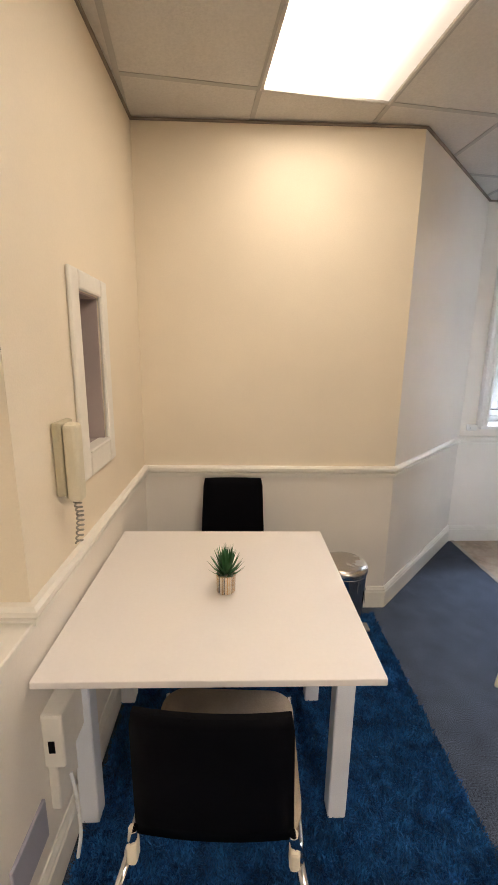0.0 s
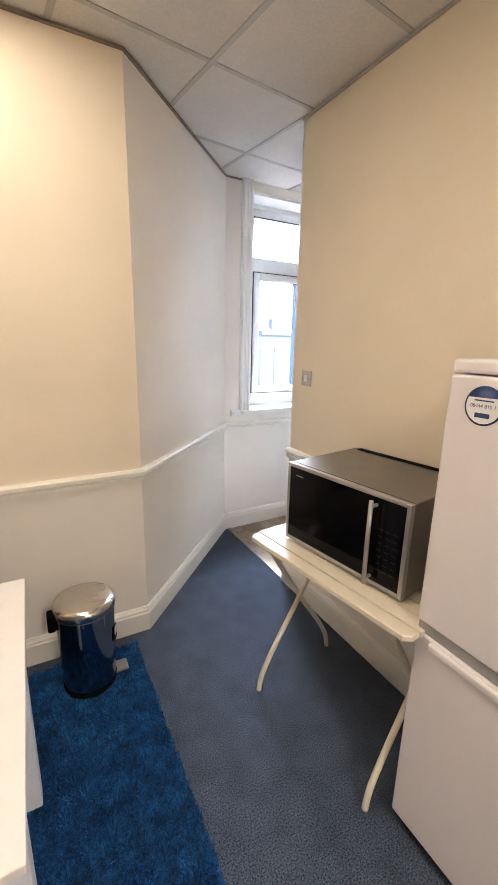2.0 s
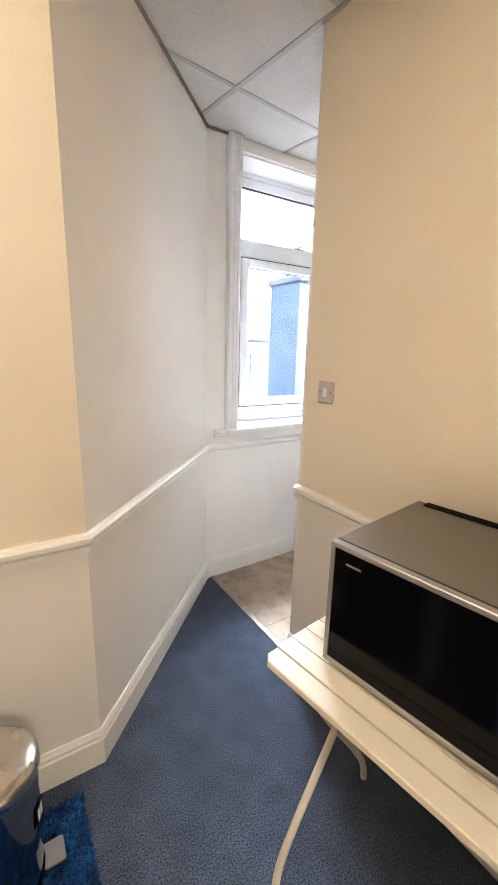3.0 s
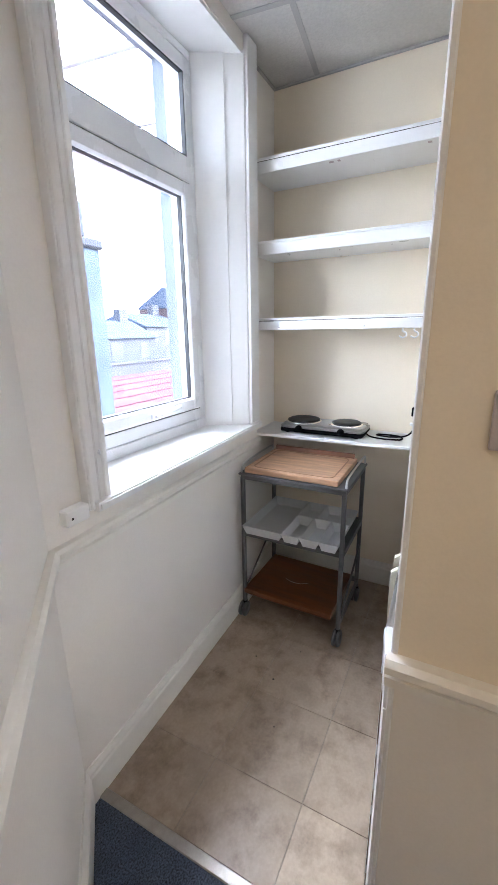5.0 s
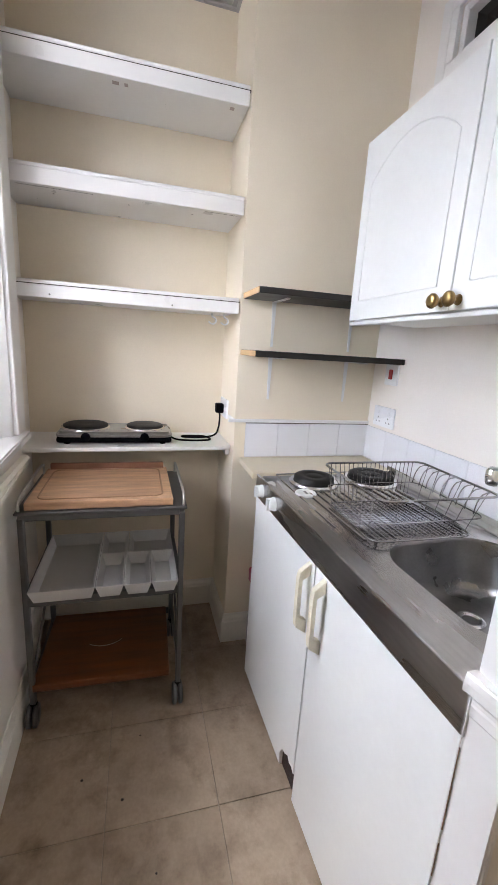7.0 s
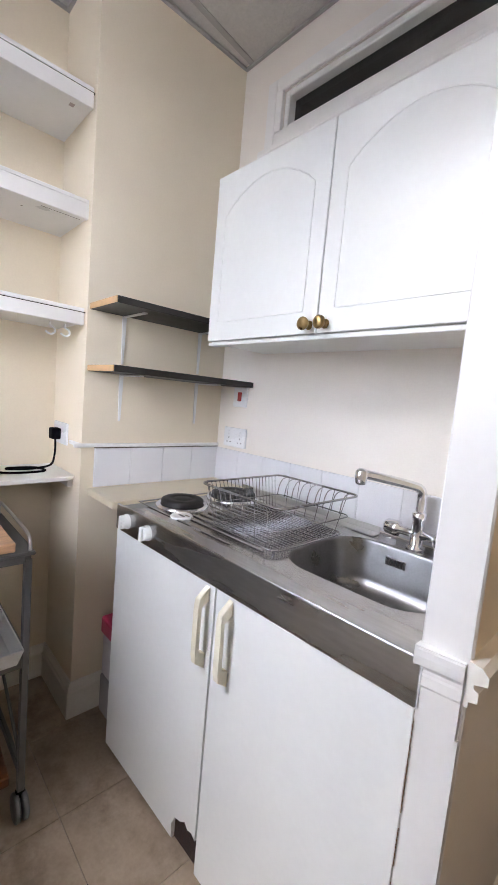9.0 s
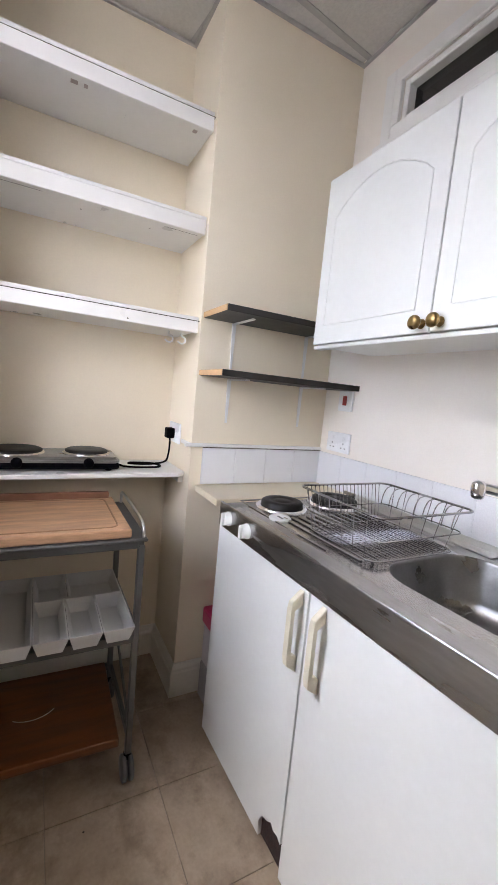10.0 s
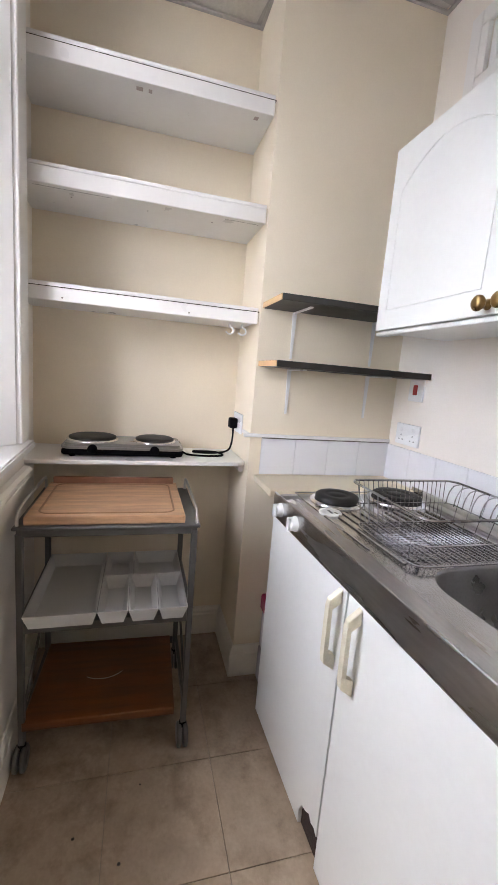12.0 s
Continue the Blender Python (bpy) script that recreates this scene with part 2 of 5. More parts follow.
def sweep(name, path, profile, material, label, category, side=1):
    """A moulding along a line of wall feet, mitred at the corners; profile: (out from the wall, height)."""
    bm = bmesh.new()
    pts = [Vector(p) for p in path]
    rows = []
    for i, p in enumerate(pts):
        ns = []
        for a, b in ((i - 1, i), (i, i + 1)):
            if a >= 0 and b < len(pts):
                d = (pts[b] - pts[a]).normalized()
                ns.append(Vector((d.y, -d.x)) * side)
        off = ns[0] if len(ns) == 1 else (ns[0] + ns[1]) / (1 + ns[0].dot(ns[1]))
        rows.append([bm.verts.new((p.x + off.x * o, p.y + off.y * o, z)) for o, z in profile])
    n = len(profile)
    for A, C in zip(rows, rows[1:]):
        for k in range(n):
            bm.faces.new((A[k], A[(k + 1) % n], C[(k + 1) % n], C[k]))
    bm.faces.new(rows[0]), bm.faces.new(rows[-1][::-1])
    return structure(part(name, bm, material), label, category)


# ---- setting: walls, floors, ceiling ----
XW, YN, XP, PT, YE = 0.842, 3.08, 3.26, 0.075, 3.138      # west wall, north wall, partition face, its thickness, its end
CX = 2.32                                               # outer corner where the splayed wall begins
YW, YA, XB, XF, YS, YP = 4.045, 4.09, 4.89, 4.575, 2.60, 3.232  # window wall, alcove side, alcove back, pier face, south wall, pier side
YWL = 4.015                                              # the window wall runs slightly askew
H, HT, SOUTH, DADO = 2.70, 2.86, -3.4, 0.90


def wall(name, polys, label, low=True, upper=None):
    bm = bmesh.new()
    for pts in polys:
        if low:
            prism(bm, pts, -0.1, DADO, 1), prism(bm, pts, DADO, HT, 0)
        else:
            prism(bm, pts, -0.1, HT, 0)
    return structure(part(name, bm, [upper or CREAM, LOWER]), label, "wall")


def rect(x0, y0, x1, y1):
    return [(x0, y0), (x1, y0), (x1, y1), (x0, y1)]


HY0, HY1, HZ0, HZ1 = 2.205, 2.425, 1.225, 1.778             # hatch in the west wall
RY, RZ = 1.745, 0.885                                      # the wall's end and the ledge south of it
bm = bmesh.new()
prism(bm, rect(0.55, RY, XW, HY0), DADO, HT), prism(bm, rect(0.55, HY1, XW, YN + 0.2), DADO, HT)
prism(bm, rect(0.55, HY0, XW, HY1), DADO, HZ0), prism(bm, rect(0.55, HY0, XW, HY1), HZ1, HT)
prism(bm, rect(0.55, RY, XW, YN + 0.2), -0.1, DADO, 1)
prism(bm, rect(0.70, SOUTH - 0.2, XW, RY), -0.1, RZ - 0.025, 1)
structure(part("wall_west", bm, [CREAM, LOWER]), "magnolia painted wall with a small framed hatch", "wall")
structure(part("wall_recess", B(((0.30, SOUTH - 0.2, -0.1), (0.45, RY, HT)), ((0.30, RY, -0.1), (0.55, RY + 0.15, HT))), CREAM), "magnolia painted back of a wall recess", "wall")
structure(part("ledge", B(((0.45, SOUTH, RZ - 0.025), (XW + 0.012, RY - 0.002, RZ)), bevel=0.004), TRIM), "cream painted ledge along the wall recess", "ledge")
structure(part("hatch_back", B(((0.53, HY0 - 0.05, HZ0 - 0.05), (0.546, HY1 + 0.05, HZ1 + 0.05))), MAUVE), "board closing the back of the hatch, recess shade put into its colour", "hatch")
wall("wall_north", [rect(0.45, YN, CX, YN + 0.2)], "magnolia painted wall with dado rail")
# upper part in off-white: the daylight's whitening is put into the wall colour
wall("wall_splayed", [[(CX, YN), (3.22, YWL), (3.10, YWL + 0.13), (CX - 0.12, YN + 0.13)]], "splayed wall leading to the window, daylight put into its off-white upper part", upper=LOWER)
wall("wall_partition", [rect(XP, SOUTH - 0.2, XP + PT, YE - 0.012)], "magnolia painted thin partition wall")
wall("wall_south", [rect(0.30, SOUTH - 0.2, XP, SOUTH)], "plain magnolia painted wall")
structure(part("partition_end", B(((XP - 0.002, YE - 0.012, 0), (XP + PT, YE, HT)), bevel=0.003), GLOSS), "white glossed end of the partition wall", "trim")
bm = bmesh.new()
prism(bm, [(XP, YE - 0.01), (XP, YE + 0.004), (XP + PT + 0.001, 3.154), (XP + PT + 0.001, YE - 0.01)], 0, 0.8005)
prism(bm, [(XP + 0.004, YE), (XP + 0.004, YE + 0.006), (XP + PT + 0.001, 3.157), (XP + PT + 0.001, YE)], 0.80, 0.926)
structure(part("partition_end_lower", bm, GLOSS), "white glossed lower casing of the partition end", "trim")

WX0, WX1, GX0, GX1, GY = 3.43, 4.462, 3.52, 4.343, 4.235  # window opening at the wall and at the frame
SILL, HEAD = 1.0, 2.64
bm = bmesh.new()
for poly in ([(3.05, YWL - 0.005), (WX0, YWL + 0.004), (GX0, GY), (GX0, 4.38), (3.05, 4.38)], [(WX1, YW), (4.56, YW), (4.56, YA), (5.06, YA), (5.06, 4.38), (GX1, 4.38), (GX1, GY)]):
    prism(bm, poly, -0.1, DADO, 1), prism(bm, poly, DADO, HT, 0)
mid = [(WX0, YWL + 0.004), (WX1, YW), (GX1, GY), (GX1, 4.38), (GX0, 4.38), (GX0, GY)]
prism(bm, mid, -0.1, SILL, 1), prism(bm, mid, HEAD, HT, 0)
# off-white above the dado too, for the daylight around the window
structure(part("wall_window", bm, [LOWER, LOWER]), "wall below and around the window, daylight put into its off-white upper part", "wall")
wall("wall_alcove_back", [rect(XB, YP - 0.1, XB + 0.17, YA)], "magnolia painted back of the shelved alcove", low=False)
wall("wall_pier", [rect(XF, YS, XB + 0.17, YP)], "magnolia painted pier beside the alcove", low=False)
TX0, TX1, TZ0, TZ1 = 3.40, 4.325, 2.350, 2.500            # borrowed light high in the south wall
bm = bmesh.new()
y0, y1 = YS - 0.12, YS
prism(bm, rect(XP + PT, y0, XB, y1), -0.1, TZ0), prism(bm, rect(XP + PT, y0, XB, y1), TZ1, HT)
prism(bm, rect(XP + PT, y0, TX0, y1), TZ0, TZ1), prism(bm, rect(TX1, y0, XB, y1), TZ0, TZ1)
structure(part("wall_kitchen", bm, mat("pale_magnolia_paint", (0.84, 0.79, 0.725), 0.55, var=0.03, scale=2.5, bump=0.12, bscale=160, fine=0.015)), "magnolia painted wall behind the sink", "wall")

structure(part("floor", B(((0.3, SOUTH - 0.2, -0.12), (XP + 0.005, 4.1, 0.0))), CARPET), "dark blue-grey cut-pile carpet", "floor")
kfloor = structure(part("floor_kitchen", B(((XP + 0.005, YS - 0.1, -0.12), (XB + 0.1, 4.2, -0.004))), JOINT), "beige stone-look vinyl tiled floor", "floor")
structure(part("threshold_strip", B(((XP - 0.012, YE - 0.02, 0.0), (XP + 0.022, 4.03, 0.006)), bevel=0.003), mat("worn_dull_metal", (0.34, 0.31, 0.27), 0.42, 0.9, var=0.25, scale=14, bump=0.1)), "metal carpet edging strip at the kitchen", "trim")

# ceiling grid, turned a little against the walls
GA, GS = radians(7.0), 0.603
GO = Vector((1.470, 2.832))
GU, GV = Vector((math.cos(GA), math.sin(GA))), Vector((-math.sin(GA), math.cos(GA)))


def grid_point(u, v):
    return GO + GU * (u * GS) + GV * (v * GS)


bm, bars = bmesh.new(), bmesh.new()
for i in range(-3, 7):
    for j in range(-11, 4):
        c = grid_point(i + 0.5, j + 0.5)
        if not (0.2 < c.x < 5.2 and SOUTH - 0.5 < c.y < 4.5) or (c.x > 3.6 and c.y < 2.2) or (i == 0 and j in (-1, -2, -6, -7)):
            continue
        q = [grid_point(i + a, j + b) for a, b in ((0.015, 0.015), (0.985, 0.015), (0.985, 0.985), (0.015, 0.985))]
        prism(bm, [tuple(p) for p in q], H + 0.004, H + 0.018)
for i in range(-3, 8):
    a, b = grid_point(i, -10.6), grid_point(i, 3.1)
    if i > 4:
        a = grid_point(i, -1.1)
    n = GU * 0.012
    prism(bars, [tuple(a - n), tuple(a + n), tuple(b + n), tuple(b - n)], H, H + 0.03)
for j in range(-10, 4):
    a, b = grid_point(-1.6, j), grid_point(6.3 if j > -1 else 3.2, j)
    n = GV * 0.012
    prism(bars, [tuple(a - n), tuple(a + n), tuple(b + n), tuple(b - n)], H + 0.001, H + 0.03)
structure(part("ceiling", bm, TILE_C), "suspended ceiling of white textured square tiles", "ceiling")
structure(part("ceiling_grid", bars, TBAR), "grey metal grid of the suspended ceiling", "ceiling")
structure(part("roof_slab", B(((0.2, SOUTH - 0.3, HT), (5.1, 4.4, HT + 0.1))), CREAM), "slab above the suspended ceiling", "ceiling")

rail = [(0, 0.862), (0.006, 0.862), (0.006, 0.872), (0.018, 0.876), (0.018, 0.892), (0.010, 0.896), (0.010, 0.902), (0.028, 0.908), (0.028, 0.922), (0.018, 0.932), (0, 0.934)]
skirt = [(0, 0), (0.018, 0), (0.018, 0.105), (0.014, 0.112), (0.014, 0.122), (0.008, 0.135), (0.006, 0.142), (0, 0.142)]
sweep("dado_rail", [(0.55, RY), (XW, RY), (XW, YN), (CX, YN), (3.22, YWL), (4.56, YW)], rail, TRIM, "cream painted moulded dado rail", "trim")
sweep("dado_rail", [(XP + PT, 3.157), (XP + 0.004, YE + 0.006)], [(o * 0.16, z - 0.01) for o, z in rail], GLOSS, "white glossed dado rail on the partition end", "trim")
sweep("dado_rail", [(XP, YE + 0.006), (XP, SOUTH)], rail, TRIM, "cream painted moulded dado rail on the partition", "trim")
sweep("baseboard", [(XW, SOUTH), (XW, YN), (CX, YN), (3.22, YWL), (4.56, YW), (4.56, YA), (XB, YA), (XB, YP), (XF, YP), (XF, YS)], skirt, TRIM, "cream painted moulded skirting board", "trim")
sweep("baseboard", [(XP, YE + 0.003), (XP, SOUTH)], skirt, TRIM, "cream painted moulded skirting board", "trim")

angle = [(0, H - 0.010), (0.012, H - 0.010), (0.012, H - 0.001), (0, H - 0.001)]
# edge angle coloured dark brown to draw the shadow line below the ceiling
EDGE_T = mat("shadow_gap_trim", (0.27, 0.225, 0.18), 0.6, var=0.25, scale=4, bump=0.05)
sweep("ceiling_edge", [(0.45, RY + 0.001), (XW, RY + 0.001), (XW, YN), (CX, YN), (3.22, YWL), (3.365, YWL + 0.002)], angle, EDGE_T, "thin metal angle under the ceiling edge, coloured as the shadow gap", "trim")
sweep("ceiling_edge", [(4.565, YA), (XB, YA), (XB, YP), (XF, YP), (XF, YS), (XP + PT, YS)], angle, TBAR, "thin grey metal angle under the ceiling edge", "trim")
sweep("ceiling_edge", [(XP, YE), (XP, SOUTH)], angle, TBAR, "thin grey metal angle under the ceiling edge", "trim")

# window
win = structure(new("window_1"), "white plastic framed casement window with a top light", "window")
fy0, fy1 = GY, GY + 0.06


def ring(bm, x0, x1, z0, z1, w, ya, yb, bev=0.004):
    box(bm, (x0, ya, z0), (x0 + w, yb, z1), bev), box(bm, (x1 - w, ya, z0), (x1, yb, z1), bev)
    box(bm, (x0 + w - 0.002, ya + 0.001, z0), (x1 - w + 0.002, yb - 0.001, z0 + w), bev), box(bm, (x0 + w - 0.002, ya + 0.001, z1 - w), (x1 - w + 0.002, yb - 0.001, z1), bev)


bm = bmesh.new()
ring(bm, GX0, GX1, SILL + 0.074, 2.600, 0.055, fy0, fy1)
box(bm, (GX0 + 0.05, fy0, 2.132), (GX1 - 0.05, fy1, 2.235), 0.004)
box(bm, (GX0, fy0 - 0.004, SILL + 0.024), (GX1, fy1, SILL + 0.073), 0.004)
box(bm, (GX0, fy0 - 0.002, 2.601), (GX1, fy1, 2.629), 0.003)
part("window_frame", bm, UPVC, win)
bm = bmesh.new()
ring(bm, GX0 + 0.062, GX1 - 0.062, SILL + 0.134, 2.124, 0.058, fy0 - 0.018, fy1 - 0.01, 0.008)
part("sash", bm, UPVC, win)
bm = bmesh.new()
ring(bm, GX0 + 0.056, GX1 - 0.056, SILL + 0.128, 2.130, 0.005, fy0 - 0.003, fy0 + 0.02, 0)
ring(bm, GX0 + 0.118, GX1 - 0.118, SILL + 0.190, 2.07, 0.006, fy0 + 0.0, fy0 + 0.02, 0)
ring(bm, GX0 + 0.055, GX1 - 0.055, 2.235, 2.545, 0.005, fy0 + 0.004, fy0 + 0.025, 0)
part("gasket", bm, GASKET, win)
for z0, z1, e in ((SILL + 0.188, 2.075, 0.116), (2.23, 2.55, 0.05)):
    p = part("pane", B(((GX0 + e, fy0 + 0.024, z0), (GX1 - e, fy0 + 0.030, z1))), PANE, win)
    p.visible_shadow = False
bm = bmesh.new()
box(bm, (3.90, fy0 - 0.030, 1.143), (3.99, fy0 - 0.016, 1.172), 0.005)
tube(bm, curve_pts([(3.925, fy0 - 0.03, 1.158), (3.93, fy0 - 0.05, 1.162), (3.97, fy0 - 0.055, 1.166), (4.06, fy0 - 0.052, 1.176)]), 0.009)
part("window_handle", bm, UPVC, win)
bm = bmesh.new()
prism(bm, [(3.362, 3.958), (4.55, 4.005), (4.55, YW), (GX1, fy0 + 0.01), (GX0, fy0 + 0.01), (3.43, YWL + 0.01), (3.362, YWL + 0.01)], SILL, SILL + 0.028)
bmesh.ops.bevel(bm, geom=[e for e in bm.edges if max(v.co.y for v in e.verts) < 4.01], offset=0.006, segments=2, affect="EDGES")
structure(part("window_board", bm, GLOSS), "white glossed window board", "trim")
for nm, xs in (("window_reveal", (WX0, GX0)), ("window_reveal", (WX1, GX1))):
    bm = bmesh.new()
    s = 1 if xs[0] < xs[1] else -1
    a, b = Vector((xs[0], (YWL if s > 0 else YW) - 0.004)), Vector((xs[1], GY))
    n = Vector((0.012 * s, -0.003))
    prism(bm, [tuple(a), tuple(b), tuple(b + n), tuple(a + n)], SILL + 0.028, HEAD)
    for f in (0.45,):
        c = a.lerp(b, f) + n
        d = (b - a).normalized() * 0.018
        prism(bm, [tuple(c - d), tuple(c + d), tuple(c + d + n * 0.5), tuple(c - d + n * 0.5)], SILL + 0.028, HEAD)
    structure(part(nm, bm, GLOSS), "white glossed panelled window reveal", "trim")
structure(part("window_head", B(((WX0, YW - 0.002, HEAD - 0.012), (WX1, GY, HEAD))), GLOSS), "white glossed window head", "trim")
bm = bmesh.new()
box(bm, (3.347, 3.987, SILL + 0.002), (WX0 + 0.004, YWL + 0.01, H + 0.002), 0.004, 2)
box(bm, (3.351, 3.979, SILL + 0.004), (3.366, 3.99, H), 0.004)
box(bm, (3.386, 3.982, SILL + 0.004), (3.394, 3.99, H), 0.003)
box(bm, (3.408, 3.980, SILL + 0.004), (3.428, 3.99, H), 0.004)
structure(part("window_casing", bm, GLOSS), "white glossed moulded window casing", "trim")
bm = bmesh.new()
box(bm, (WX1 - 0.004, YW - 0.022, SILL + 0.028), (4.552, YW, H + 0.002), 0.006, 2)
structure(part("window_casing", bm, GLOSS), "white glossed moulded window casing", "trim")
structure(part("sill_end_block", B(((3.268, 3.985, 0.985), (3.346, YWL + 0.005, 1.032)), bevel=0.004), GLOSS), "white painted block at the end of the window board", "trim")

bm = bmesh.new()
tube(bm, curve_pts([(3.400, 3.986, 1.168), (3.396, 3.974, 1.166), (3.390, 3.966, 1.170), (3.386, 3.966, 1.182)], 4), 0.003, 6)
tagged(part("cup_hook", bm, UPVC), "small white painted hook on the window casing", "hook")
tagged(part("screw_head", B(((3.283, 3.9835, 1.004), (3.289, 3.986, 1.010))), DARK_IN), "dark screw head in the block under the casing", "screw")

# hatch casing and borrowed light
bm = bmesh.new()
ya, yb, za, zb = HY0, HY1, HZ0, HZ1
for lo, hi in (((XW, ya - 0.07, za - 0.09), (XW + 0.018, ya, zb + 0.065)), ((XW, yb, za - 0.09), (XW + 0.018, yb + 0.07, zb + 0.065)),
               ((XW, ya, zb), (XW + 0.018, yb, zb + 0.065)), ((XW, ya - 0.0, za - 0.09), (XW + 0.018, yb, za))):
    box(bm, lo, hi, 0.008, 2)
box(bm, (XW - 0.03, ya - 0.004, za - 0.002), (XW + 0.024, yb + 0.004, za + 0.010), 0.004)
structure(part("hatch_casing", bm, TRIM), "cream painted casing of a small wall hatch", "trim")
# lining coloured darker for the shade inside the hatch
structure(part("hatch_lining", B(((0.548, ya, za), (XW - 0.002, ya + 0.006, zb)), ((0.548, yb - 0.006, za), (XW - 0.002, yb, zb)), ((0.548, ya + 0.006, zb - 0.006), (XW - 0.002, yb - 0.006, zb)), ((0.548, ya + 0.006, za), (XW - 0.032, yb - 0.006, za + 0.006))), MAUVE), "hatch lining, mauve-brown with the recess shade put into its colour", "trim")
bm = bmesh.new()
ring(bm, TX0 - 0.05, TX1 + 0.082, TZ0 - 0.052, TZ1 + 0.052, 0.052, YS, YS + 0.018)
box(bm, (TX1 - 0.001, YS + 0.0005, TZ0), (TX1 + 0.032, YS + 0.017, TZ1), 0.002)
ring(bm, TX0 - 0.001, TX1 + 0.001, TZ0 - 0.001, TZ1 + 0.001, 0.024, YS - 0.05, YS - 0.002)
box(bm, (TX0 - 0.07, YS, TZ0 - 0.078), (TX1 + 0.10, YS + 0.035, TZ0 - 0.053), 0.004)
w2 = structure(new("window_2"), "high borrowed-light window with dark glass", "window")
part("window_frame", bm, GLOSS, w2)
part("pane", B(((TX0 - 0.01, YS - 0.045, TZ0 - 0.01), (TX1 + 0.01, YS - 0.04, TZ1 + 0.01))), DARK_PANE, w2)

# ceiling lights: one over the dining table, and an unseen one assumed further back in the room
DIFF = bpy.data.materials.new("opal_diffuser_lit")
DIFF.use_nodes = True
nt = DIFF.node_tree
tc, sp, mr = nt.nodes.new("ShaderNodeTexCoord"), nt.nodes.new("ShaderNodeSeparateXYZ"), nt.nodes.new("ShaderNodeMapRange")
mr.interpolation_type = "SMOOTHSTEP"
mr.inputs["From Min"].default_value, mr.inputs["From Max"].default_value = 0.10, 0.58
mr.inputs["To Min"].default_value, mr.inputs["To Max"].default_value = LAMP_STRENGTH, LAMP_STRENGTH * 0.055
nt.links.new(tc.outputs["Object"], sp.inputs[0]), nt.links.new(sp.outputs["X"], mr.inputs[0])
nt.links.new(mr.outputs[0], nt.nodes["Principled BSDF"].inputs["Emission Strength"])
nt.nodes["Principled BSDF"].inputs["Emission Color"].default_value = (1.0, 0.80, 0.58, 1)
DIFF2 = glow("opal_diffuser_full", (1.0, 0.83, 0.64), 0.60)


def ceiling_light(v, diffuser, label):
    p = grid_point(0, v)
    lamp = thing("ceiling_light", label, "ceiling light", Matrix.Translation((p.x, p.y, H)) @ Matrix.Rotation(GA, 4, "Z"), group="recessed ceiling lights")
    bm = bmesh.new()
    w, l = GS, 2 * GS
    for lo, hi in (((0.0, -l, -0.006), (0.014, 0, 0.03)), ((w - 0.014, -l, -0.006), (w, 0, 0.03)), ((0.014, -l, -0.006), (w - 0.014, -l + 0.014, 0.03)), ((0.014, -0.014, -0.006), (w - 0.014, 0, 0.03))):
        box(bm, lo, hi, 0.002)
    part("frame", bm, TILE_C, lamp)
    part("diffuser", B(((0.012, -l + 0.012, 0.004), (w - 0.012, -0.012, 0.010))), diffuser, lamp)


ceiling_light(0, DIFF, "recessed fluorescent ceiling light with a warm opal diffuser")
ceiling_light(-5, DIFF2, "unseen recessed ceiling light assumed further back, with evenly lit opal diffuser")

# ---- dining room things ----
def table():
    t = thing("dining_table", "white square dining table with square legs on the blue rug", "table")
    x0, x1, y0, y1 = 0.852, 1.783, 1.676, 2.577
    part("tabletop", B(((x0, y0, 0.728), (x1, y1, 0.75)), bevel=0.003, seg=2), TABLE_W, t)
    part("apron", B(((x0 + 0.05, y0 + 0.24, 0.66), (x1 - 0.06, y0 + 0.26, 0.728)), ((x0 + 0.05, y1 - 0.22, 0.66), (x1 - 0.06, y1 - 0.20, 0.728)),
                    ((x0 + 0.03, y0 + 0.24, 0.66), (x0 + 0.05, y1 - 0.2, 0.728)), ((x1 - 0.06, y0 + 0.24, 0.66), (x1 - 0.04, y1 - 0.2, 0.728))), TABLE_W, t)
    for x in (x0 + 0.010, x1 - 0.080):
        for y in (y0 + 0.184, y1 - 0.235):
            part("leg", B(((x, y, 0.012), (x + 0.062, y + 0.062, 0.728)), bevel=0.004), LEG_W, t)


table()


